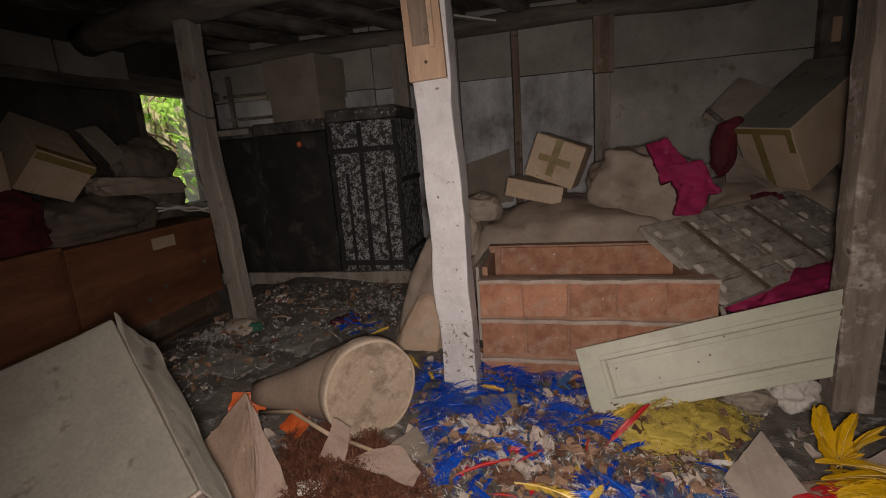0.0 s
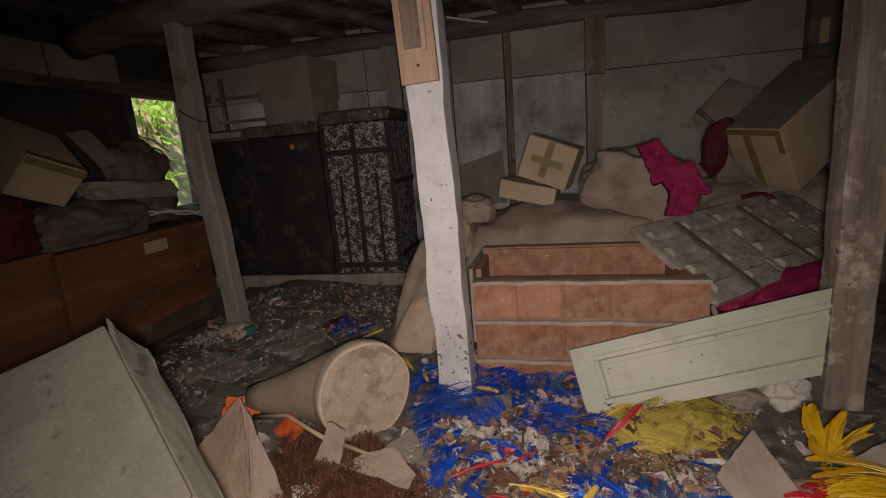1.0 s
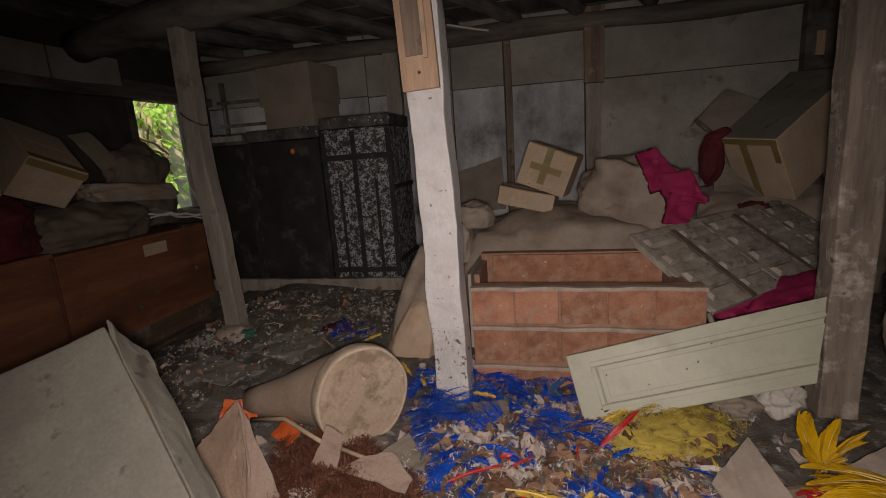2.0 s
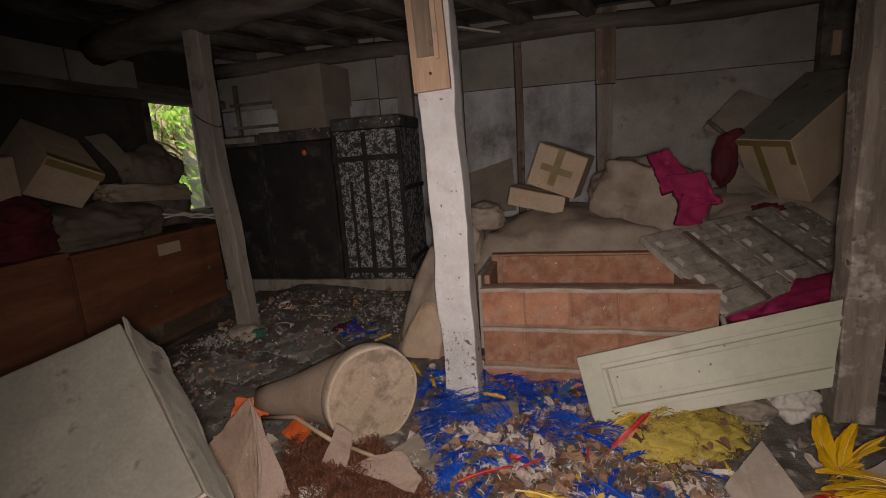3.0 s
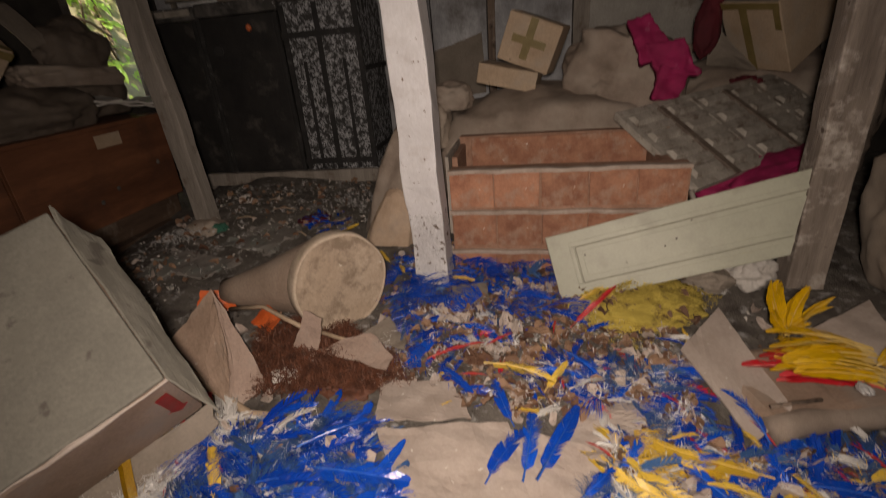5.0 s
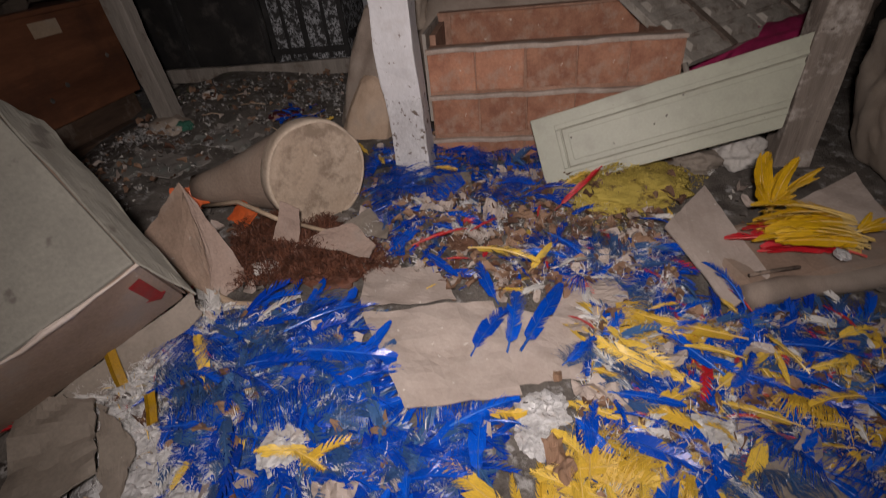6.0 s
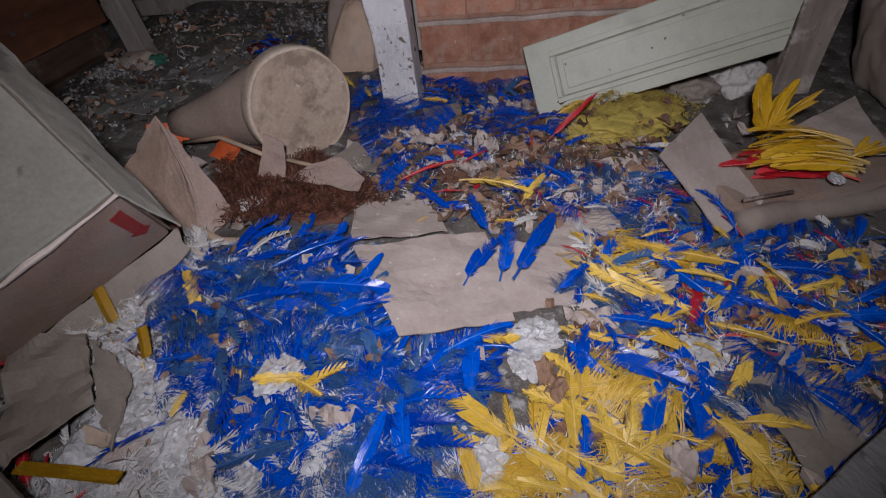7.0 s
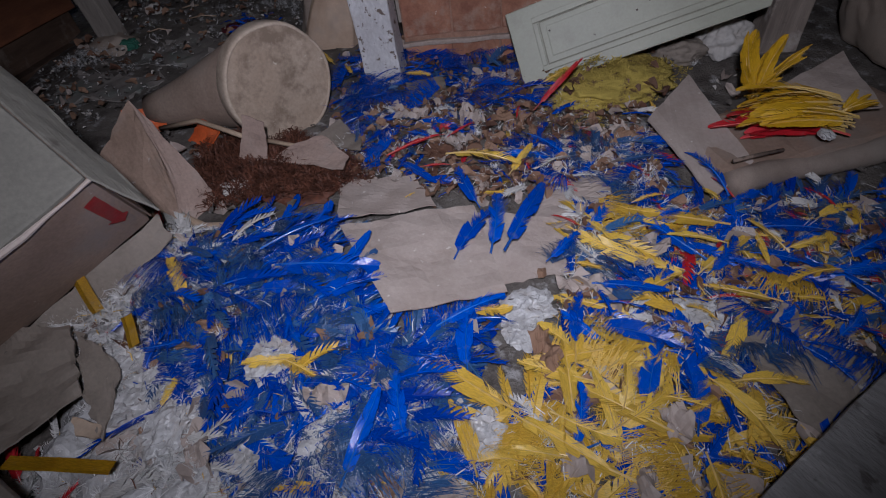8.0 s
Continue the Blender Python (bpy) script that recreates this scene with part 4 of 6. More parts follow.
# ---- near things ----
# the big dusty carton, tipped towards the camera
T_, N_ = Vector((-0.872, 0.968, 0.897)), Vector((-0.42, 0.726, 0.503))
a_ = (T_ - N_).normalized()
b_ = Vector((-0.612, -0.748, -0.258))
near = thing("carton", axes(N_, a_, b_, a_.cross(b_)), "large tipped carton under thick grey dust", "box")
part("body", block(0, 0.635, 0, 1.0, -0.41, -0.006, 0.02, 8, 0.008, 3, 4), M["carton_brown"], near)
part("dust_layer", block(0.004, 0.632, 0.002, 1.0, -0.014, 0.004, 0.009, 8, 0.008, 3, 6), M["dusty_top"], near, "thick grey dust on the lid")
side = part("dust_layer", block(0.006, 0.63, -0.008, -0.0025, -0.4, -0.012, 0.002, 8, 0.004, 3, 4), M["carton_brown"], near, "brown stained side under dust")
part("torn_edge", tube([(0.0, 0.06 * k, -0.01 - 0.006 * math.sin(3 * k)) for k in range(16)], [0.006 + 0.003 * math.sin(5 * k) for k in range(16)], 7, 0.006, 3), M["paper"], near, "frayed pale edge of the card")
lean = near.matrix_world.inverted()
part("bulging_side", sheet([lean @ p for p in (N_ + Vector((0, 0, 0.002)), T_ + Vector((0, 0, 0.002)), T_ + Vector((0.07, 0.06, -0.12)), N_ + Vector((0.085, 0.03, -0.13)))], 0.006, 12, 0.012, 0.006, 8), M["dusty_top"], near, "dusty side bulging out")
arrow = bmesh.new()
pts = [(-0.0075, 0.005, -0.06), (-0.0075, 0.042, -0.07), (-0.0075, 0.042, -0.225), (-0.0075, 0.055, -0.225), (-0.0075, 0.022, -0.275), (-0.0075, -0.006, -0.24), (-0.0075, 0.006, -0.23)]
pts = [(p[0], p[1] + 0.02, p[2]) for p in pts]
vs = [arrow.verts.new(p) for p in pts]
arrow.faces.new(vs)
bmesh.ops.solidify(arrow, geom=arrow.faces[:], thickness=0.0015)
part("red_arrow", arrow, M["red_tape"], side, "red tape arrow")
part("flap", sheet(((-0.003, -0.02, -0.4), (-0.003, 0.5, -0.405), (-0.09, 0.5, -0.42), (-0.085, 0.0, -0.43)), 0.005, 8, 0.02, 0.012, 6), M["carton_grey"], near)


# the conical drum with its stained skin
C_ = Vector((-0.335, 1.665, 0.285))
n_ = Vector((0.70, -0.70, 0.16)).normalized()
drum = thing("conical_drum", axes(C_, (0, 0, 1), n_.cross(Vector((0, 0, 1))), n_), "dusty conical drum on its side with a stained skin", "drum")
drum.scale = (1.1, 1.1, 1.1)
bpy.context.view_layer.update()


def lathe(profile, sides=40, wobble=0.004, seed=0.0):
    """Turned about z; profile of (radius, z), closed at a zero radius."""
    bm = bmesh.new()
    rings = []
    for r, z in profile:
        if r == 0:
            rings.append([bm.verts.new((0, 0, z))])
            continue
        ring = []
        for k in range(sides):
            a = 2 * math.pi * k / sides
            q = Vector((r * math.cos(a), r * math.sin(a), z))
            ring.append(bm.verts.new(q + wob(q, 8, wobble, seed)))
        rings.append(ring)
    for r0, r1 in zip(rings, rings[1:]):
        for k in range(sides):
            n = (k + 1) % sides
            if len(r0) == 1:
                bm.faces.new((r0[0], r1[k], r1[n]))
            elif len(r1) == 1:
                bm.faces.new((r0[n], r0[k], r1[0]))
            else:
                bm.faces.new((r0[k], r1[k], r1[n], r0[n]))
    bmesh.ops.recalc_face_normals(bm, faces=bm.faces[:])
    return bm


skin = part("skin", lathe([(0, -0.004), (0.06, -0.003), (0.12, -0.001), (0.17, 0.003), (0.197, 0.006)], 44, 0.004, 1), M["drum_skin"], drum, smooth=True)
part("hoop", lathe([(0.195, 0.0), (0.197, 0.008), (0.202, 0.01), (0.208, 0.004), (0.21, -0.01), (0.21, -0.055), (0.206, -0.065), (0.19, -0.066), (0.188, -0.04), (0.195, 0.0)], 44, 0.006, 2), M["drum_hoop"], drum, smooth=True)
tip = drum.matrix_world.inverted() @ Vector((-0.965, 1.7, 0.2))
path = [Vector((0, 0, -0.045)), *(Vector((0, 0, -0.1)).lerp(tip, k / 7) for k in range(8))]
part("shell", tube(path, [0.187, 0.183, 0.17, 0.15, 0.13, 0.108, 0.088, 0.072, 0.062], 32, 0.005, 3), M["drum_side"], drum, smooth=True)
part("crack", tube([(0.15 - 0.012 * k + 0.006 * math.sin(k * 3), 0.05 - 0.022 * k, -0.006) for k in range(7)], [0.0012] * 7, 5), M["wire"], skin, "thin crack in the skin")


def loose(name, corners, mat, label, cat, thick=0.004, n=10, warp=0.02, ragged=0.006, seed=0.0, drape=True, group=""):
    d = (lambda x, y: ground_z(x, y) + 0.004) if drape else None
    return tagged(part(name, sheet(corners, thick, n, warp, ragged, seed, 5.0, d), M[mat]), label, cat, group)


# bent and folded card in front of the drum
cc = thing("folded_card", (-0.6, 1.15, ground_z(-0.6, 1.15)), "folded brown card standing like a little roof", "cardboard")
K = Matrix.Translation(-cc.location)
part("panel", raised(sheet(((-0.781, 1.39, 0.394), (-0.87, 1.2, 0.27), (-0.57, 1.06, 0.06), (-0.626, 1.194, 0.234)), 0.005, 8, 0.016, 0.006, 1), K), M["carton_brown"], cc)
part("panel", raised(sheet(((-0.781, 1.39, 0.394), (-0.626, 1.194, 0.234), (-0.57, 1.06, 0.06), (-0.49, 1.2, 0.09)), 0.005, 8, 0.016, 0.006, 2), K), M["pink_card"], cc)
yc = thing("torn_card", (-0.35, 1.37, ground_z(-0.35, 1.37)), "torn pinkish card propped under the drum", "cardboard")
K = Matrix.Translation(-yc.location)
part("upright_tongue", raised(sheet(((-0.49, 1.38, 0.08), (-0.36, 1.36, 0.07), (-0.315, 1.38, 0.27), (-0.385, 1.39, 0.3)), 0.005, 8, 0.014, 0.008, 3), K), M["pink_card"], yc)
part("flat_tongue", raised(sheet(((-0.37, 1.36, 0.135), (-0.03, 1.27, 0.125), (-0.02, 1.33, 0.135), (-0.14, 1.45, 0.165)), 0.005, 8, 0.014, 0.01, 4), K), M["pink_card"], yc)
loose("torn_card", ((-0.2, 1.5, 0.12), (0.0, 1.43, 0.09), (-0.02, 1.55, 0.1), (-0.12, 1.62, 0.13)), "carton_grey", "torn scrap of card beside the drum", "cardboard", seed=3)


stick([(-0.891, 1.593, 0.17), (-0.686, 1.558, 0.21), (-0.531, 1.474, 0.2), (-0.442, 1.453, 0.17)], 0.011, "split pale stick lying across the fibre")
stick([(-0.38, 1.453, 0.16), (-0.259, 1.429, 0.14), (-0.139, 1.413, 0.11)], 0.009, "short split stick under the drum")
stick([(-0.84, 1.18, 0.16), (-0.66, 1.12, 0.1), (-0.5, 1.06, 0.065), (-0.41, 1.06, 0.06)], 0.016, "tan lath leaning against the tipped carton", "stick")
stick([(1.235, 2.13, 0.53), (1.25, 2.08, 0.46), (1.245, 2.04, 0.41)], 0.014, "forked grey twig on the pale door", "post_grey")
stick([(1.27, 1.21, 0.10), (1.35, 1.235, 0.098), (1.44, 1.26, 0.096)], 0.007, "short dark twig on the leaning card", "post_brown")
for x, y, z, r in ((-0.98, 1.62, 0.2, 20), (-0.68, 1.55, 0.16, -35)):
    tagged(part("orange_shard", raised(sheet(((-0.08, -0.05, 0), (0.09, -0.04, 0.02), (0.08, 0.05, 0.07), (-0.07, 0.05, 0.05)), 0.004, 6, 0.03, 0.008, x), pose(x, y, z - 0.03, 20, 10, r)), M["orange"]), "curved shard of orange plastic", "plastic shard", "orange shards")

# cards and papers on the floor
loose("leaning_card", ((1.28, 1.74, 0.14), (1.355, 1.247, 0.06), (1.214, 1.145, 0.0), (1.072, 1.494, 0.1)), "paper", "stiff grey card leaning on the low box", "cardboard", 0.007, 10, 0.008, 0.004, 1)
loose("leaning_card", ((1.514, 1.57, 0.14), (1.587, 1.462, 0.1), (1.8, 1.42, 0.13), (1.85, 1.79, 0.17)), "paper", "stiff grey card beside the yellow feathers", "cardboard", 0.007, 10, 0.01, 0.004, 2)
loose("brown_paper", ((-0.011, 1.044, 0.055), (0.439, 1.12, 0.05), (0.535, 0.74, 0.03), (0.212, 0.68, 0.03)), "paper", "crumpled sheet of brown wrapping paper", "paper", 0.004, 14, 0.016, 0.004, 3)
loose("brown_paper", ((-0.061, 1.288, 0.06), (0.22, 1.29, 0.06), (0.31, 1.13, 0.05), (-0.021, 1.07, 0.055)), "paper", "torn brown paper with a pale woven edge", "paper", 0.004, 12, 0.02, 0.006, 4)
loose("brown_paper", ((0.60, 1.16, 0.015), (0.80, 1.30, 0.02), (1.09, 1.30, 0.02), (0.70, 1.02, 0.0)), "paper", "dusty brown paper under the feathers", "paper", 0.004, 12, 0.03, 0.01, 5)
loose("brown_paper", ((0.875, 1.111, 0.0), (1.02, 1.13, 0.0), (1.007, 1.04, -0.01), (0.894, 1.001, -0.01)), "carton_grey", "small grey scrap of card", "paper", 0.005, 6, 0.01, 0.006, 6)
loose("brown_paper", ((0.42, 1.12, 0.01), (0.75, 1.07, 0.0), (0.74, 0.86, -0.02), (0.50, 0.82, -0.02)), "paper", "thin brown paper trodden flat", "paper", 0.003, 12, 0.02, 0.012, 7)
loose("brown_paper", ((0.12, 1.93, 0.12), (0.29, 1.96, 0.12), (0.32, 1.82, 0.1), (0.16, 1.79, 0.1)), "carton_grey", "square scrap of card by the white post", "paper", 0.004, 6, 0.015, 0.008, 8)
loose("brown_paper", ((1.1, 0.62, -0.02), (1.38, 0.66, -0.02), (1.36, 0.42, -0.04), (1.18, 0.36, -0.04)), "carton_grey", "grey card under the feathers", "paper", 0.004, 8, 0.02, 0.01, 9)
oc = thing("opened_carton", (-0.68, 0.4, ground_z(-0.68, 0.4)), "flattened dusty carton with a torn flap on the floor", "cardboard")
K = Matrix.Translation(-oc.location)
over = lambda x, y: ground_z(x, y) + 0.004
part("large_panel", raised(sheet(((-0.95, 0.61, 0.10), (-0.676, 0.605, 0.09), (-0.52, 0.41, 0.085), (-0.62, 0.21, 0.09)), 0.006, 14, 0.024, 0.01, 10, 5.0, over), K), M["carton_grey"], oc)
part("side_panel", raised(sheet(((-0.67, 0.603, 0.088), (-0.486, 0.507, 0.07), (-0.41, 0.3, 0.06), (-0.516, 0.405, 0.083)), 0.006, 12, 0.024, 0.012, 12, 5.0, over), K), M["carton_grey"], oc)
part("torn_flap", raised(sheet(((-0.50, 0.35, 0.095), (-0.44, 0.345, 0.085), (-0.41, 0.31, 0.08), (-0.47, 0.3, 0.09)), 0.005, 8, 0.03, 0.012, 11), K), M["carton"], oc, "torn brown flap")
tagged(part("board", block(-0.42, 0.42, -0.2, 0.2, -0.02, 0.02, 0.008, 14, 0.008, 5, 9), M["rough_board"]), "grey dusty board lying at the edge of the heap", "board").matrix_world = pose(1.29, 0.2, 0.0, 5, -2, 36)
tagged(part("board", block(-0.2, 0.2, -0.12, 0.12, -0.012, 0.012, 0.004, 6, 0.004, 6), M["carton_grey"]), "grey dusty board beside the flattened carton", "board").matrix_world = pose(-0.52, 0.06, 0.16, 6, 3, -25)

low = thing("low_box", axes((1.27, 1.17, -0.07), (0.95, 0.3, 0.02), (-0.3, 0.95, 0.03)), "low dusty brown box with a sagging rim", "box")
part("body", block(0, 0.78, 0, 0.36, 0, 0.13, 0.03, 8, 0.016, 3, 5), M["carton_brown"], low)
part("sagging_rim", raised(tube([(x, 0.01 + 0.012 * math.sin(9 * x), 0.1 - 0.02 * math.sin(4 * x)) for x in np.linspace(0.0, 0.8, 12)], [0.045] * 12, 10, 0.01, 3), Matrix()), M["sack"], low, smooth=True)

# mineral wool, bags and rags under the pale door
ob = tagged(part("mineral_wool", lump((0.29, 0.2, 0.065), 31.0, 2.2, 0.25, 0.5, 0.0, 5), M["insul"], smooth=True), "torn wad of yellow mineral wool", "insulation")
ob.matrix_world = pose(0.98, 1.88, 0.08, 0, 0, 12)
sack("plastic_bag", (1.36, 2.1, 0.08), (0.12, 0.08, 0.06), "carton_grey", "crumpled pale plastic bag", 33.0, (0, 0, 15), 0.14, 0.7, 0.3, 0.0, "bag")
sack("plastic_bag", (1.55, 2.13, 0.11), (0.1, 0.09, 0.09), "pale_paper", "small pale crumpled bag behind the wool", 34.0, (0, 0, 0), 0.14, 0.7, 0.3, 0.0, "bag")
sack("rag", (1.5, 2.26, 0.18), (0.16, 0.1, 0.12), "grey_cloth", "grey-green rag stuffed under the pale door", 35.0, (0, 0, 10), 0.14, 0.7, 0.3, 0.0, "cloth")
sack("foam_piece", (-0.44, 1.25, 0.085), (0.055, 0.035, 0.03), "pale_paper", "lump of white foam on the fibre", 36.0, (0, 0, 30), 0.07, 0.7, 0.3, 0.5, "foam")

# crumpled plastic under the down, and more torn paper
loose("plastic_sheet", ((-0.78, 0.72, 0.03), (-0.46, 0.98, 0.03), (-0.12, 0.36, -0.02), (-0.5, 0.1, 0.0)), "tissue", "crumpled dirty white plastic sheet", "plastic", 0.003, 30, 0.06, 0.03, 14)
loose("plastic_sheet", ((-0.3, 0.34, -0.02), (0.12, 0.36, -0.04), (0.06, 0.08, -0.06), (-0.4, 0.05, -0.04)), "tissue", "crumpled dirty white plastic by the boards", "plastic", 0.003, 26, 0.06, 0.03, 17)

# dusty cloth and scraps on the far floor
loose("floor_cloth", ((-1.35, 2.25, 0.22), (-1.0, 2.15, 0.19), (-0.95, 2.5, 0.21), (-1.2, 2.6, 0.24)), "floor_cloth", "grey dusty cloth trodden flat on the floor", "cloth", 0.006, 20, 0.014, 0.06, 21)
loose("floor_cloth", ((-1.65, 1.85, 0.2), (-1.2, 1.9, 0.19), (-1.1, 2.08, 0.2), (-1.6, 2.15, 0.22)), "floor_cloth", "brown dusty cloth trodden flat on the floor", "cloth", 0.006, 20, 0.014, 0.06, 23)
sack("red_cloth", (-0.93, 2.68, 0.215), (0.11, 0.09, 0.025), "crimson", "small dark red rag on the far floor", 51.0, (0, 0, 20), 0.14, 0.7, 0.35, 0.0, "cloth")
sack("rag", (-1.47, 2.42, 0.25), (0.05, 0.04, 0.035), "green_rag", "small green rag by the foot of the post", 52.0, (0, 0, 0), 0.14, 0.7, 0.35, 0.0, "cloth")
sack("crumpled_tissue", (-1.52, 2.85, 0.3), (0.04, 0.03, 0.04), "pale_paper", "small yellowish paper wad under the platform", 53.0, (0, 0, 0), 0.14, 0.7, 0.35, 0.0, "tissue")
for k, (x, y, l, a) in enumerate(((-1.42, 2.55, 0.12, 20), (-1.25, 2.72, 0.16, 8), (-0.95, 2.45, 0.09, -30), (-1.35, 2.86, 0.1, 12), (-0.75, 2.6, 0.08, 40))):
    c_, s_ = math.cos(radians(a)) * l, math.sin(radians(a)) * l
    stick([(x, y, ground_z(x, y) + 0.02), (x + c_ * 0.5, y + s_ * 0.5, ground_z(x, y) + 0.026), (x + c_, y + s_, ground_z(x + c_, y + s_) + 0.02)], 0.004, "short straw on the far floor")


# ---- the window's outlook: a bank with vines ----
def leaf_mesh(size, seed):
    rnd = random.Random(seed)
    n = 5
    vs, fs = [], []
    for i in range(n + 1):
        s = i / n
        w = size * 0.42 * math.sin(math.pi * min(1, 0.12 + s * 0.88)) ** 0.8 * (1 - 0.35 * s)
        z = -size * 0.35 * s * s
        vs += [(-w, size * s, z + w * 0.25), (0, size * s, z), (w, size * s, z + w * 0.25)]
    for i in range(n):
        a = 3 * i
        fs += [(a, a + 1, a + 4, a + 3), (a + 1, a + 2, a + 5, a + 4)]
    me = bpy.data.meshes.new("leaf")
    me.from_pydata(vs, [], fs)
    me.materials.append(M["leaf"])
    for p in me.polygons:
        p.use_smooth = True
    return me


LEAVES = [leaf_mesh(s, i) for i, s in enumerate((0.06, 0.09, 0.15))]
rnd = random.Random(11)
for v in range(8):
    y0, x0 = 3.75 + 0.23 * v + rnd.uniform(-0.05, 0.05), -3.45 - 0.22 * (v % 3)
    base = Vector((x0 - 0.5, y0, ground_z(x0 - 0.5, y0)))
    vine = thing("vine", base, "leafy green vine hanging outside the window", "plant", "vines outside the window")
    pts = [Vector((0, 0, -0.05))]
    for k in range(1, 14):
        s = k / 13
        pts.append(Vector((0.5 * s + rnd.uniform(-0.04, 0.04), 0.1 * math.sin(k + v) + rnd.uniform(-0.04, 0.04), (2.5 - base.z) * math.sin(min(1, s * 1.3) * math.pi / 2) - (0.9 * max(0, s - 0.6)) )))
    part("stem", tube(pts, [0.012 - 0.0006 * k for k in range(14)], 6), M["twig"], vine)
    for k in range(52):
        p = pts[rnd.randrange(2, 14)] + Vector((rnd.uniform(-0.15, 0.2), rnd.uniform(-0.16, 0.16), rnd.uniform(-0.22, 0.12)))
        lf = new("leaf", LEAVES[rnd.randrange(3)])
        lf.parent = vine
        lf.matrix_basis = Matrix.Translation(p) @ Euler((rnd.uniform(-1.9, 0.2), rnd.uniform(-0.6, 0.6), rnd.uniform(-2.2, -0.6))).to_matrix().to_4x4()
for k in range(3):
    stick([(-3.5 - 0.1 * k, 3.9 + 0.12 * k, 1.7 - 0.08 * k), (-3.6, 4.2 + 0.06 * k, 1.66 - 0.1 * k), (-3.8, 4.6, 1.55 - 0.12 * k), (-4.3, 5.0, ground_z(-4.3, 5.0))], 0.014, "bare brown root outside the window", "twig")


# ---- feathers ----
def feather_data(length, width, seed, n=26, bend=0.12, arch=0.1, ragged=0.3):
    """Vertices and faces of one feather lying along +x: a quill, and on both sides barbs in tufts."""
    r = random.Random(seed)
    vs, fs = [], []

    def spine(s):
        return Vector((length * s, bend * length * s * s, arch * length * math.sin(math.pi * s) * 0.5))

    start = r.uniform(0.1, 0.2)
    stations = [0.0] + [start + (0.99 - start) * i / n for i in range(n + 1)]
    for s in stations:
        p, w = spine(s), 0.0026 * (1.08 - s) * (length / 0.2) ** 0.5
        vs += [p + Vector((0, -w, 0)), p + Vector((0, w, 0)), p + Vector((0, 0, w * 1.5))]
    for i in range(n + 1):
        a = 3 * i
        fs += [(a, a + 3, a + 5, a + 2), (a + 2, a + 5, a + 4, a + 1)]
    def reach(k):
        return width * math.sin(math.pi * min(1.0, 0.14 + 0.86 * k)) ** 0.5 * (1 - 0.35 * max(0.0, k - 0.6))

    for side in (-1, 1):
        i = 0
        while i < n:
            run = r.randrange(3, 10)
            frayed, kick, lift, short = r.random() < ragged, r.uniform(-0.14, 0.14), r.uniform(-0.04, 0.2), 1 - 0.25 * ragged * r.random()
            for j in range(i, min(i + run, n)):
                a, b = 3 * (j + 1) + (1 if side > 0 else 0), 3 * (j + 2) + (1 if side > 0 else 0)
                wa, wb = reach(j / n) * short, reach((j + 1) / n) * short
                slant = 0.75 + kick + 0.4 * j / n
                q = len(vs)
                if frayed:
                    out = Vector((slant * wb, side * wb * 0.8, (lift + r.uniform(-0.2, 0.3)) * wb))
                    curl = Vector((0.5 * wb, side * wb * r.uniform(-0.05, 0.3), r.uniform(-0.1, 0.2) * wb))
                    vs += [Vector(vs[b]) + out * 0.62, Vector(vs[a]).lerp(Vector(vs[b]), 0.35) + out * 0.62, Vector(vs[b]) + out * r.uniform(0.8, 1.0) + curl]
                    fs += [(a, b, q, q + 1), (q + 1, q, q + 2)] if side > 0 else [(q + 1, q, b, a), (q + 2, q, q + 1)]
                else:
                    vs += [Vector(vs[b]) + Vector((slant * wb, side * wb * 0.86, lift * wb)), Vector(vs[a]) + Vector((slant * wa, side * wa * 0.86, lift * wa))]
                    fs.append((a, b, q, q + 1) if side > 0 else (q + 1, q, b, a))
            i += run
    return vs, fs


SIZES = ((0.24, 0.03), (0.2, 0.026), (0.17, 0.028), (0.14, 0.018), (0.22, 0.019), (0.12, 0.024))
DATA = [feather_data(l, w, 40 + i, 40, (-0.16, 0.14, 0.22, -0.1, 0.05, 0.2)[i], (0.1, 0.2, 0.05, 0.15, 0.1, 0.25)[i], (0.25, 0.45, 0.3, 0.6, 0.35, 0.65)[i]) for i, (l, w) in enumerate(SIZES)]
SLEEK = [feather_data(l, w * 0.8, 60 + i, 40, (0.05, 0.08, 0.04, 0.1, 0.06, 0.05)[i], 0.14, 0.12) for i, (l, w) in enumerate(SIZES)]
FEATHER = {}
for colour in F:
    FEATHER[colour] = []
    for vs, fs in DATA:
        if colour in ("gold", "red"):
            vs, fs = SLEEK[len(FEATHER[colour])]
        me = bpy.data.meshes.new("feather")
        me.from_pydata(vs, [], fs)
        me.materials.append(F[colour])
        me.materials.append(QUILL.get(colour.split("_")[0], QUILL["yellow"]))
        for p in me.polygons[:82]:
            p.material_index = 1
        FEATHER[colour].append(me)

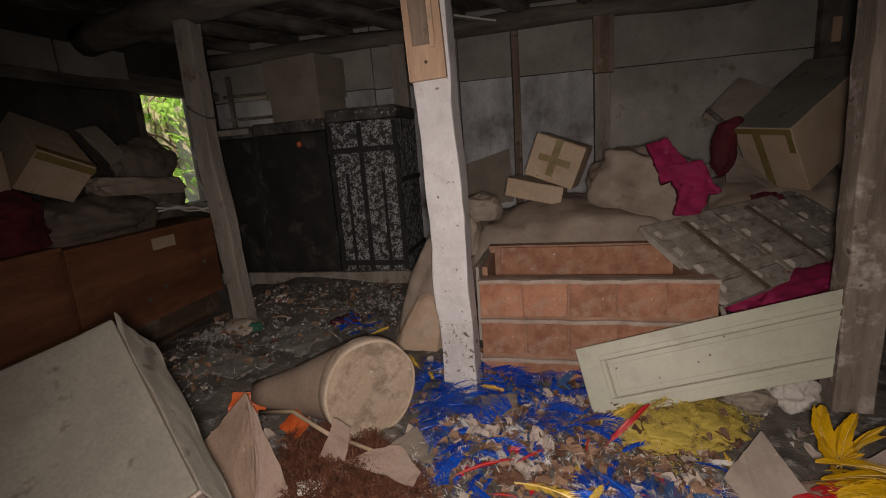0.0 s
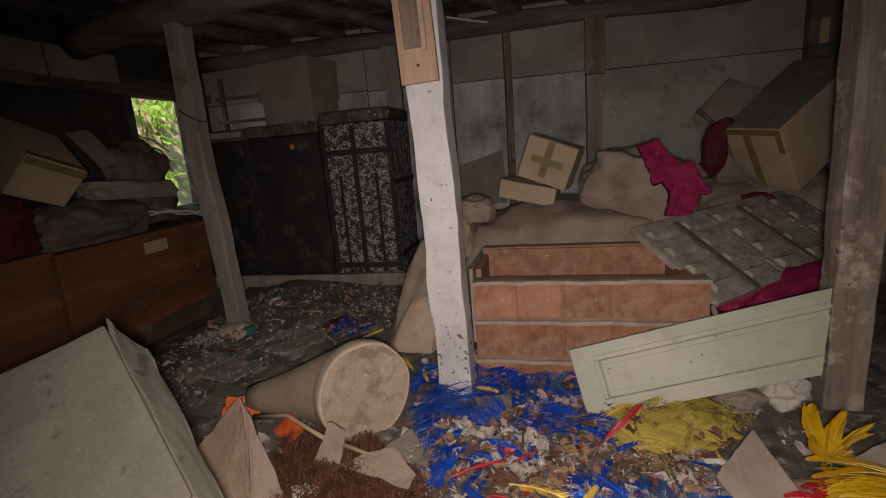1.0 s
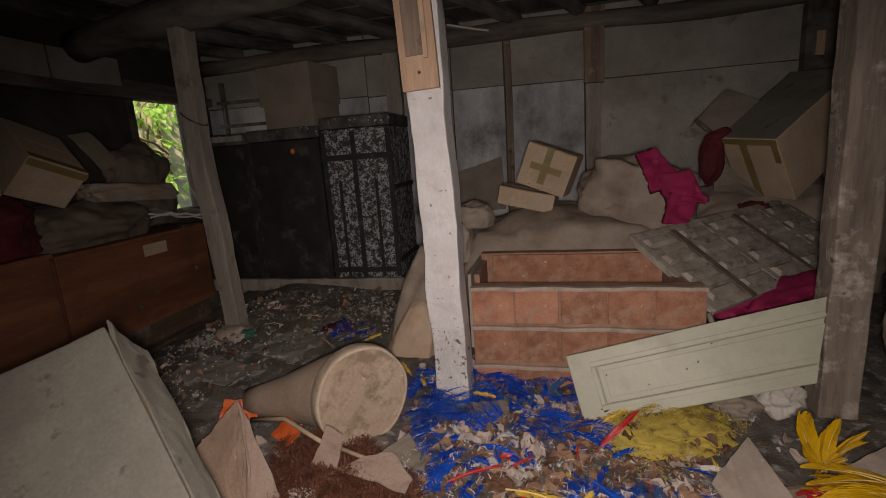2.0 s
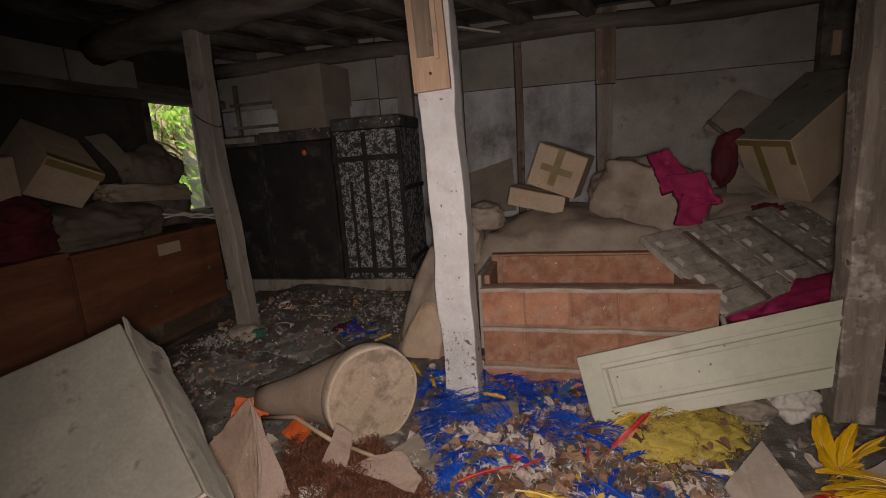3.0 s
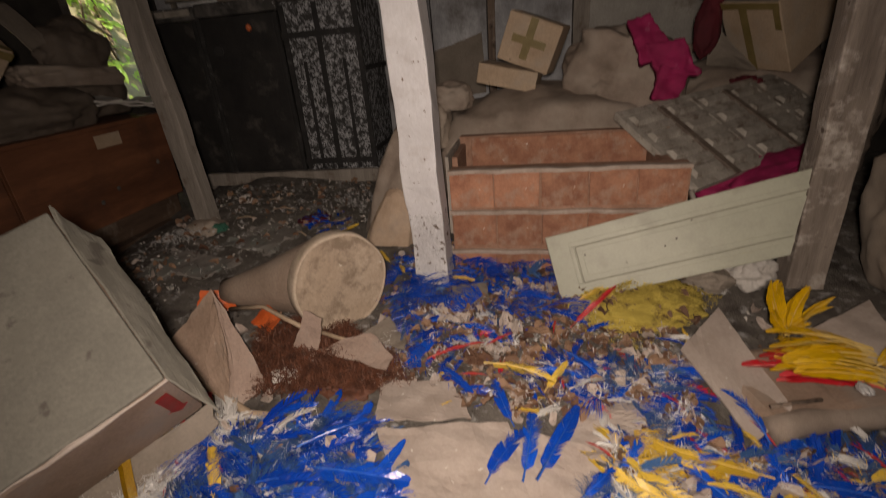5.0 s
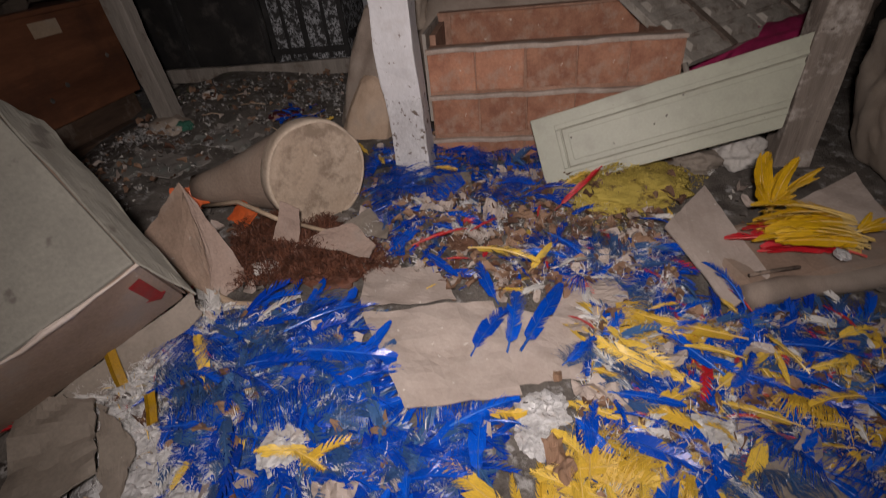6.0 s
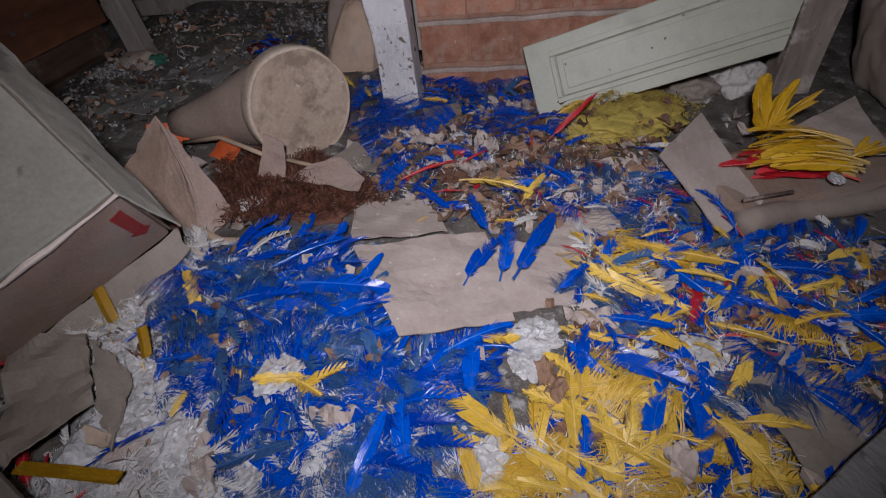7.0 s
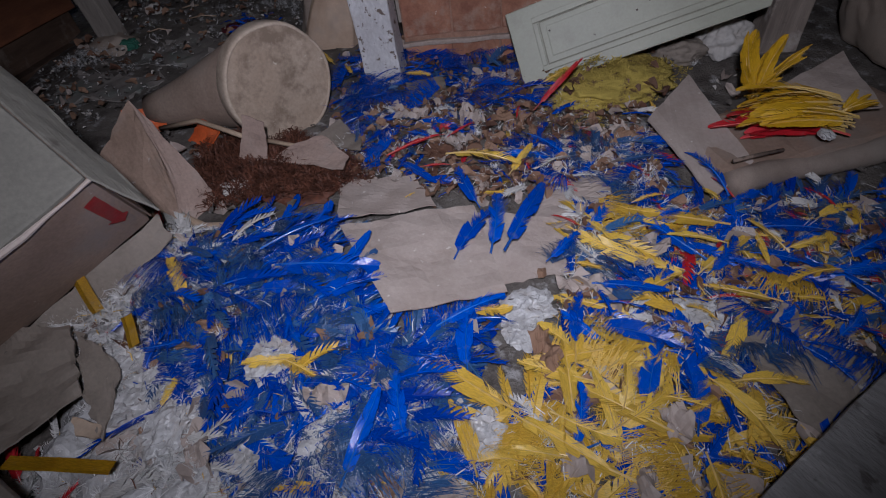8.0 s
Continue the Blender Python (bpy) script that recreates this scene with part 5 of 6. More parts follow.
ZONE = {
    "blue_heap": [(-0.55, 0.75), (-0.56, 0.95), (-0.43, 1.04), (-0.07, 1.03), (0.06, 0.80), (0.22, 0.69), (0.53, 0.79), (0.40, 0.56), (0.30, 0.12), (-0.08, 0.12), (-0.21, 0.39), (-0.44, 0.46)],
    "blue_post": [(-0.25, 2.24), (-0.03, 2.37), (0.66, 2.28), (0.76, 1.82), (0.52, 1.74), (0.07, 1.43), (-0.20, 1.56)],
    "blue_mid": [(0.58, 1.43), (1.05, 1.44), (1.09, 1.17), (0.80, 1.14)],
    "yellow_heap": [(0.66, 0.54), (0.82, 0.65), (1.13, 0.54), (1.25, 0.14), (0.55, 0.1), (0.40, 0.28)],
    "mixed": [(0.78, 1.11), (1.71, 1.14), (1.46, 0.62), (1.12, 0.54), (0.67, 0.68)],
    "down": [(-0.70, 0.05), (-0.54, 0.42), (-0.83, 0.66), (-0.64, 1.06), (-0.48, 0.97), (-0.56, 0.75), (-0.40, 0.47), (-0.17, 0.37), (0.0, 0.08)],
    "leaves": [(-0.26, 1.41), (0.01, 1.79), (0.78, 2.06), (1.17, 1.54), (1.06, 1.22), (0.52, 1.16), (-0.02, 1.26)],
    "fibre": [(-0.69, 1.49), (-0.45, 1.71), (-0.05, 1.42), (0.07, 1.26), (-0.20, 1.20), (-0.53, 1.14)],
    "far": [(-1.91, 2.05), (-1.86, 2.99), (-0.72, 3.33), (-0.53, 2.55), (-1.01, 2.38), (-1.17, 1.84), (-1.27, 1.54)],
    "pale_mix": [(-0.1, 0.12), (-0.1, 0.42), (0.2, 0.46), (0.44, 0.36), (0.5, 0.12)],
    "all": [(-1.20, 0.83), (-1.10, 1.35), (-0.80, 1.93), (-0.40, 2.35), (0.81, 2.40), (1.53, 2.04), (1.86, 1.44), (1.34, 0.38), (-0.70, 0.21)],
}


PAPERS = [[(-0.1, 1.09), (0.46, 1.16), (0.58, 0.76), (0.18, 0.62)], [(-0.05, 1.28), (0.2, 1.28), (0.29, 1.13), (0.0, 1.09)], [(0.64, 1.15), (0.82, 1.28), (1.05, 1.29), (0.72, 1.06)], [(0.46, 1.08), (0.7, 1.05), (0.7, 0.9), (0.53, 0.88)]]


def inside(poly, x, y):
    hit = False
    for (x0, y0), (x1, y1) in zip(poly, poly[1:] + poly[:1]):
        if (y0 > y) != (y1 > y) and x < (x1 - x0) * (y - y0) / (y1 - y0) + x0:
            hit = not hit
    return hit


def points(zone, n, rnd):
    poly = ZONE[zone]
    xs, ys = [p[0] for p in poly], [p[1] for p in poly]
    out = []
    while len(out) < n:
        x, y = rnd.uniform(min(xs), max(xs)), rnd.uniform(min(ys), max(ys))
        if inside(poly, x, y) and not any(inside(q, x, y) for q in PAPERS):
            out.append((x, y))
    return out


WORDS = {"blue": "bright blue dyed feather lying on the litter", "yellow": "yellow dyed feather with a ragged edge on the litter", "red": "long narrow red dyed feather on the litter",
         "blue_faded": "faded blue feather matted with dust"}


def lay(colour, k, x, y, turn, lift, scale=1.0, tilt=0.0, roll=0.0):
    ob = new("feather", FEATHER[colour][k])
    ob.matrix_world = Matrix.Translation((x, y, ground_z(x, y) + lift)) @ Euler((radians(roll), radians(tilt), turn)).to_matrix().to_4x4() @ Matrix.Diagonal((scale, scale * (0.65 if colour == "red" else 1.0), scale, 1.0))
    return tagged(ob, WORDS[colour], "feather", colour.replace("_", " ") + " feathers")


def laid_between(colour, rows, lift, rnd):
    for i, (x0, y0, x1, y1) in enumerate(rows):
        z0, z1 = ground_z(x0, y0), ground_z(x1, y1)
        d = math.hypot(x1 - x0, y1 - y0)
        k = (0, 1, 4, 0)[i % 4] if colour != "red" else 4
        lay(colour, k, x0, y0, math.atan2(y1 - y0, x1 - x0), lift, d / SIZES[k][0], -math.degrees(math.atan2(z1 - z0, d)) - rnd.uniform(0, 3), rnd.uniform(-14, 14))


rnd = random.Random(21)
laid_between("blue", [(0.38, 0.87, 0.47, 1.10), (0.49, 0.89, 0.55, 1.14), (0.53, 0.90, 0.69, 1.20), (0.46, 1.09, 0.35, 1.27), (0.43, 0.50, 0.40, 0.71), (0.34, 0.645, 0.54, 0.715), (-0.24, 0.92, -0.02, 1.05), (0.30, 0.31, 0.22, 0.50),
                      (0.78, 0.60, 0.66, 0.67), (0.65, 0.85, 0.77, 0.94), (0.77, 0.78, 0.97, 0.74), (0.71, 0.59, 0.71, 0.75)], 0.068, rnd)
laid_between("blue", [(1.08, 0.59, 0.96, 0.63), (0.64, 1.50, 0.74, 1.35), (0.15, 1.38, 0.30, 1.22), (0.05, 1.38, 0.10, 1.58), (1.23, 0.90, 1.40, 0.86), (1.18, 0.66, 1.33, 0.70), (1.51, 0.77, 1.46, 0.64), (1.22, 0.61, 1.33, 0.51),
                      (1.26, 0.99, 1.52, 0.97), (-0.20, 0.87, 0.15, 0.80), (0.03, 0.64, 0.22, 0.72), (-0.06, 0.71, 0.16, 0.85)], 0.05, rnd)
laid_between("yellow", [(0.55, 0.41, 0.30, 0.53), (0.33, 1.39, 0.59, 1.28), (0.56, 1.27, 0.66, 1.42), (0.78, 1.04, 0.86, 0.95), (1.21, 1.00, 0.93, 1.01), (0.98, 0.79, 0.89, 0.77), (1.06, 0.81, 1.26, 0.95), (1.24, 0.71, 1.06, 0.75), (1.14, 0.70, 1.07, 0.54),
                        (1.46, 0.81, 1.28, 0.80), (1.27, 0.73, 1.37, 0.71), (1.00, 0.51, 1.13, 0.36), (1.05, 0.50, 1.21, 0.51), (0.75, 0.37, 0.92, 0.46), (1.27, 0.97, 1.26, 0.85), (0.85, 0.71, 1.01, 0.84), (1.45, 1.01, 1.57, 1.08), (1.32, 0.90, 1.47, 0.91)], 0.06, rnd)
laid_between("red", [(0.10, 1.40, 0.33, 1.49), (0.24, 1.32, 0.35, 1.31), (0.33, 1.49, 0.44, 1.58), (0.62, 1.68, 0.60, 1.58), (-0.42, 0.79, -0.50, 0.84)], 0.06, rnd)
plume = lay("red", 4, 0.670, 1.582, math.atan2(0.103, 0.196), 0.0, 1.191, -32.3, 30)
plume.location.z = 0.13

# loose feathers, thrown about
for colour, zone, n, keep in (("blue", "blue_heap", 40, 0.05), ("blue", "blue_post", 24, 0.04), ("blue", "blue_mid", 8, 0.03), ("blue", "mixed", 34, 0.05), ("yellow", "mixed", 17, 0.055), ("yellow", "yellow_heap", 34, 0.06), ("blue", "yellow_heap", 10, 0.05),
                              ("yellow", "blue_heap", 5, 0.05), ("yellow", "blue_post", 4, 0.05), ("yellow", "down", 4, 0.05), ("red", "mixed", 6, 0.04), ("red", "down", 6, 0.03), ("blue_faded", "blue_heap", 14, 0.035)):
    for x, y in points(zone, n, rnd):
        if math.hypot(x + 0.28, y - 1.58) < 0.3:
            continue
        flow = 2.6 * noise.noise(Vector((x * 2.2, y * 2.2, 3.0))) + rnd.gauss(0, 0.8 if colour != "yellow" else 1.5) + (0.5 if colour.startswith("blue") else 2.2)
        lay(colour, 4 if colour == "red" else rnd.randrange(6), x, y, flow, keep + rnd.uniform(-0.01, 0.015), rnd.uniform(0.65, 1.1) * (0.6 if colour == "red" else 1), rnd.uniform(-14, 8), rnd.uniform(-35, 35))


def heap(name, items, material, label, category):
    """Many small pieces in one mesh. items: (vertices, faces, matrix)."""
    vs, fs = [], []
    for v, f, m in items:
        o = len(vs)
        vs += [(m @ Vector(p))[:] for p in v]
        fs += [tuple(i + o for i in q) for q in f]
    me = bpy.data.meshes.new(name)
    me.from_pydata(vs, [], fs)
    me.materials.append(material)
    return tagged(new(name, me), label, category, kind="stuff")


def tossed(x, y, lift, rnd, scale=1.0, steep=20):
    return Matrix.Translation((x, y, ground_z(x, y) + lift)) @ Euler((radians(rnd.uniform(-steep, steep)), radians(rnd.uniform(-steep, steep)), rnd.uniform(0, 6.28))).to_matrix().to_4x4() @ Matrix.Scale(scale, 4)


SMALL = [feather_data(l, w, 80 + i, 11, 0.15 - 0.1 * i, 0.2, 0.7) for i, (l, w) in enumerate(((0.13, 0.02), (0.09, 0.018), (0.17, 0.015), (0.2, 0.024)))]
for colour, spread in (("blue", (("blue_heap", 520), ("blue_post", 150), ("blue_mid", 80), ("mixed", 190), ("leaves", 50), ("yellow_heap", 80))), ("blue_faded", (("blue_heap", 300), ("mixed", 90), ("blue_post", 60), ("blue_mid", 60))),
                       ("yellow", (("yellow_heap", 190), ("mixed", 60), ("blue_heap", 14), ("leaves", 10))), ("red", (("mixed", 44), ("leaves", 8), ("down", 26), ("blue_mid", 12))), ("white", (("pale_mix", 60), ("down", 170), ("mixed", 60), ("blue_heap", 70), ("blue_mid", 20), ("leaves", 16), ("yellow_heap", 16)))):
    items = []
    for zone, n in spread:
        for x, y in points(zone, n, rnd):
            flow = 2.6 * noise.noise(Vector((x * 2.2, y * 2.2, 3.0))) + rnd.gauss(0, 0.9 if colour != "yellow" else 1.7) + (0.5 if colour.startswith("blue") else 2.2)
            m = Matrix.Translation((x, y, ground_z(x, y) + rnd.uniform(0.008, 0.035))) @ Euler((radians(rnd.uniform(-30, 30)), radians(rnd.uniform(-14, 10)), flow)).to_matrix().to_4x4() @ Matrix.Scale(rnd.uniform(0.6, 1.2), 4)
            items.append((*SMALL[rnd.randrange(4)], m))
    heap("feather_litter", items, F[colour], "matted layer of small " + colour.replace("_", " ").replace("blue faded", "faded blue") + " feather pieces", "feathers")


def tuft_data(r, n, seed, up=0.5):
    """A tuft of down: narrow curling barbs from one root."""
    q = random.Random(seed)
    vs, fs = [], []
    for i in range(n):
        a, l, w = q.uniform(0, 6.28), r * q.uniform(0.25, 1.0), r * q.uniform(0.012, 0.034)
        d, s = Vector((math.cos(a), math.sin(a), q.uniform(0.1, up))), Vector((-math.sin(a), math.cos(a), 0))
        o = len(vs)
        bendv = s * q.uniform(-0.3, 0.3) * l - Vector((0, 0, 0.25 * l))
        vs += [s * w * -0.5, s * w * 0.5, d * l * 0.55 + s * w * 0.5, d * l * 0.55 - s * w * 0.5, d * l + bendv]
        fs += [(o, o + 1, o + 2, o + 3), (o + 3, o + 2, o + 4)]
    return vs, fs


TUFT = [tuft_data(0.036, 64, i, 1.3) for i in range(4)]
items = [(*TUFT[rnd.randrange(4)], tossed(x, y, rnd.uniform(0.01, 0.05), rnd, rnd.uniform(0.5, 1.3), 40)) for zone, n in (("down", 600), ("pale_mix", 170), ("blue_heap", 130), ("mixed", 70), ("leaves", 60), ("blue_mid", 70), ("far", 14), ("yellow_heap", 30), ("all", 60)) for x, y in points(zone, n, rnd)]
heap("down_litter", items, M["fluff"], "drifts of dirty white down among the feathers", "feathers")
items = [(*TUFT[rnd.randrange(4)], tossed(x, y, rnd.uniform(0.0, 0.03), rnd, rnd.uniform(0.6, 1.3), 40)) for zone, n in (("blue_heap", 240), ("blue_post", 120), ("mixed", 60)) for x, y in points(zone, n, rnd)]
heap("down_litter", items, F["blue_faded"], "dusty blue down matted between the feathers", "feathers")

# creeper covering the bank outside the window
items = []
for k in range(620):
    x, y = rnd.uniform(-5.2, -3.45), rnd.uniform(3.6, 7.0)
    me = LEAVES[rnd.randrange(3)]
    items.append(([v.co.copy() for v in me.vertices], [tuple(p.vertices) for p in me.polygons], Matrix.Translation((x, y, ground_z(x, y) + rnd.uniform(0.03, 0.3))) @ Euler((rnd.uniform(-1.3, 0.4), rnd.uniform(-0.6, 0.6), rnd.uniform(-2.4, -0.4))).to_matrix().to_4x4()))
heap("creeper", items, M["leaf"], "green creeper leaves covering the bank outside", "plants")

# dry leaves, scraps and splinters
def scrap_data(size, seed):
    """A curled scrap: a hub, a wavy middle ring and a torn rim."""
    q = random.Random(seed)
    n, vs, fs = 9, [Vector((0, 0, 0))], []
    curl, ph = q.uniform(0.3, 1.1), q.uniform(0, 6)
    for ring, k in ((0.5, 0.1), (1.0, 0.3)):
        for i in range(n):
            a = 6.283 * i / n
            r = size * ring * (1 + q.uniform(-k, k))
            x, y = math.cos(a) * r, math.sin(a) * r * 0.62
            vs.append(Vector((x, y, curl * y * y / size * 1.6 + 0.25 * size * ring * math.sin(2.0 * a + ph) + q.uniform(-0.06, 0.06) * size)))
    for i in range(n):
        m = (i + 1) % n
        fs += [(0, 1 + i, 1 + m), (1 + i, 1 + n + i, 1 + n + m, 1 + m)]
    return vs, fs


SCRAP = [scrap_data(0.026, i) for i in range(8)]
for name, mat, label, cat, spread, big in (("leaf_litter", "leaf_dry", "curled dry brown leaves in the litter", "leaves", (("leaves", 800), ("mixed", 240), ("blue_post", 230), ("blue_mid", 150), ("yellow_heap", 60), ("blue_heap", 90), ("far", 150), ("all", 200)), 0.9),
                                      ("paper_scraps", "paper", "torn scraps of brown paper in the litter", "paper", (("leaves", 60), ("blue_post", 40), ("mixed", 40), ("down", 30), ("far", 8), ("blue_mid", 24), ("blue_heap", 44), ("pale_mix", 30), ("yellow_heap", 26), ("all", 60)), 1.35),
                                      ("pale_scraps", "pale_paper", "small pale scraps and crumbs", "scraps", (("down", 160), ("far", 260), ("leaves", 60), ("mixed", 40), ("all", 200)), 0.36),
                                      ("dark_scraps", "rafter", "dark crumbs of wood and dirt", "scraps", (("far", 160), ("leaves", 130), ("all", 260)), 0.6)):
    items = [(*SCRAP[rnd.randrange(8)], tossed(x, y, rnd.uniform(0.006, 0.055), rnd, rnd.uniform(0.4, 1.3) * big, 32)) for zone, n in spread for x, y in points(zone, n, rnd)]
    heap(name, items, M[mat], label, cat)

# loose straws, hairs and barbs
for mat, label, cat, spread in ((M["coir"], "loose brown fibres strewn through the litter", "fibre", (("leaves", 1500), ("blue_mid", 300), ("mixed", 300), ("down", 200))), (M["fluff"], "loose white barbs strewn through the litter", "feathers", (("leaves", 1100), ("down", 1700), ("mixed", 1000), ("blue_mid", 600), ("blue_heap", 1000), ("yellow_heap", 500), ("far", 120))),
                                (F["blue"], "loose blue barbs strewn through the litter", "feathers", (("blue_post", 600), ("blue_heap", 2200), ("blue_mid", 400), ("leaves", 400), ("mixed", 500))), (F["yellow"], "loose yellow barbs strewn through the litter", "feathers", (("yellow_heap", 1300), ("mixed", 900), ("blue_heap", 200), ("down", 160)))):
    items = []
    for zone, n in spread:
        for x, y in points(zone, n, rnd):
            l, w = rnd.uniform(0.012, 0.05), rnd.uniform(0.0006, 0.0014)
            items.append(([Vector((0, -w, 0)), Vector((0, w, 0)), Vector((l * 0.6, w, 0.006)), Vector((l * 0.6, -w, 0.006)), Vector((l, rnd.uniform(-0.3, 0.3) * l, 0))], [(0, 1, 2, 3), (3, 2, 4)], tossed(x, y, rnd.uniform(0.015, 0.06), rnd, 1.0, 30)))
    heap("loose_strands", items, mat, label, cat)

# matted fringes: fans of fine parallel barbs
def fringe_data(size, n, seed, spread):
    q = random.Random(seed)
    vs, fs = [], []
    for i in range(n):
        u = i / n - 0.5
        a = u * spread + q.gauss(0, 0.2)
        x0 = Vector((u * size * 1.2, 0, q.uniform(0, 0.004)))
        l, w = size * q.uniform(0.45, 1.15), 0.0009
        d, sd = Vector((math.sin(a), math.cos(a), 0.12)), Vector((math.cos(a), -math.sin(a), 0)) * w
        e = x0 + d * l + Vector((q.uniform(-0.006, 0.006), 0, -0.15 * l))
        m = x0 + d * l * 0.5 + Vector((0, 0, 0.08 * l))
        o = len(vs)
        vs += [x0 - sd, x0 + sd, m + sd, m - sd, e + sd * 0.5, e - sd * 0.5]
        fs += [(o, o + 1, o + 2, o + 3), (o + 3, o + 2, o + 4, o + 5)]
    return vs, fs


FRINGE = [fringe_data(0.1, 110, 1, 0.5), fringe_data(0.085, 90, 2, 1.6), fringe_data(0.12, 100, 3, 0.3), fringe_data(0.15, 100, 4, 0.2)]
for colour, spread in (("blue_faded", (("blue_heap", 60), ("mixed", 14), ("blue_mid", 10))), ("blue", (("blue_heap", 50), ("blue_post", 40), ("mixed", 16), ("blue_mid", 10))), ("yellow", (("yellow_heap", 12), ("mixed", 6)))):
    items = [(*FRINGE[rnd.randrange(4)], tossed(x, y, rnd.uniform(0.025, 0.055), rnd, rnd.uniform(0.6, 1.15), 14)) for zone, n in spread for x, y in points(zone, n, rnd)]
    heap("feather_fringe", items, F[colour], "frayed fringes of fine " + ("faded blue" if colour == "blue_faded" else colour) + " barbs", "feathers")

# red-brown fibre
items = []
for x, y in points("fibre", 8500, rnd):
    a, l, w = rnd.uniform(0, 6.28), rnd.uniform(0.02, 0.06), 0.0019
    d, s = Vector((math.cos(a), math.sin(a), rnd.uniform(-0.2, 0.5))), Vector((-math.sin(a), math.cos(a), 0)) * w
    mid = d * l * 0.5 + Vector((rnd.uniform(-0.01, 0.01), rnd.uniform(-0.01, 0.01), rnd.uniform(0, 0.015)))
    e = mid + Vector((math.cos(a + 0.8), math.sin(a + 0.8), rnd.uniform(-0.5, 0.3))) * l * 0.5
    up = Vector((0, 0, w))
    dome = 0.055 * max(0.0, 1 - (math.hypot((x + 0.3) / 0.42, (y - 1.33) / 0.2)) ** 2)
    items.append(([-s, s, mid + s + up, mid - s + up, e], [(0, 1, 2, 3), (3, 2, 4)], Matrix.Translation((x, y, ground_z(x, y) + dome + rnd.uniform(0.0, 0.03)))))
heap("coir_fibre", items, M["coir"], "tangled red-brown coir fibre spilled on the floor", "fibre")
items = []
for k in range(3200):
    r, a = math.sqrt(rnd.random()) * 1.12, rnd.uniform(0, 6.28)
    bulge = 1 + 0.16 * math.sin(3 * a + 1) + 0.1 * math.sin(7 * a)
    x, y = 0.98 + 0.29 * r * bulge * math.cos(a), 1.88 + 0.2 * r * bulge * math.sin(a) + 0.06 * r * math.cos(a)
    z = ground_z(x, y) + 0.125 * max(0.0, 1 - r * r * 0.9) * (1 + 0.5 * noise.noise(Vector((x * 14, y * 14, 1)))) + rnd.uniform(0, 0.012)
    a, l, w = rnd.uniform(0, 6.28), rnd.uniform(0.01, 0.024), 0.0024
    d, s = Vector((math.cos(a), math.sin(a), rnd.uniform(-0.3, 0.5))), Vector((-math.sin(a), math.cos(a), 0)) * w
    items.append(([-s, s, d * l * 0.6 + s, d * l * 0.6 - s, d * l + Vector((0, 0, rnd.uniform(-0.01, 0.005)))], [(0, 1, 2, 3), (3, 2, 4)], Matrix.Translation((x, y, z))))
heap("wool_fibre", items, M["insul"], "frayed tufts of yellow mineral wool", "insulation")
items = [(*SCRAP[rnd.randrange(6)], Matrix.Translation((x, y, ground_z(x, y) + 0.085)) @ Euler((rnd.uniform(-0.5, 0.5), rnd.uniform(-0.5, 0.5), rnd.uniform(0, 6))).to_matrix().to_4x4() @ Matrix.Scale(rnd.uniform(0.5, 1.3), 4)) for x, y in [(rnd.uniform(0.75, 1.2), rnd.uniform(1.7, 2.0)) for _ in range(34)]]
heap("leaf_litter", items, M["leaf_dry"], "dry brown leaves caught on the mineral wool", "leaves")
sack("fibre_wad", (-0.32, 1.33, 0.045), (0.22, 0.13, 0.035), "coir", "wad of matted red-brown fibre", 41.0, (0, 0, -8), 0.3, 0.7, 0.3, 0.0, "fibre")

# a drift of down, blue feathers and one yellow one by the tall sack
items = [(*TUFT[rnd.randrange(4)], tossed(-0.72 + rnd.gauss(0, 0.13), 2.95 + rnd.gauss(0, 0.14), rnd.uniform(0.0, 0.03), rnd, rnd.uniform(0.4, 0.9), 40)) for _ in range(120)] + [(*TUFT[rnd.randrange(4)], tossed(-1.66 + rnd.gauss(0, 0.12), 2.3 + rnd.gauss(0, 0.08), rnd.uniform(0.0, 0.03), rnd, rnd.uniform(0.4, 0.9), 40)) for _ in range(110)]
items += [(*TUFT[rnd.randrange(4)], tossed(x, y, rnd.uniform(0.0, 0.025), rnd, rnd.uniform(0.3, 0.75), 45)) for x, y in points("far", 260, rnd)]
heap("down_litter", items, M["ash"], "dusty grey down drifted against the post and platform", "feathers")
for k in range(26):
    lay("blue", rnd.randrange(6), -0.78 + rnd.uniform(-0.08, 0.12), 2.5 + rnd.uniform(-0.07, 0.09), rnd.uniform(0, 6.28), 0.02 + 0.004 * k, rnd.uniform(0.4, 0.75), rnd.uniform(-18, 4), rnd.uniform(-40, 40))
for x, y in ((-0.66, 2.42), (-0.64, 2.45)):
    lay("yellow", 2, x, y, 0.4, 0.05, 0.6, -6, 20)

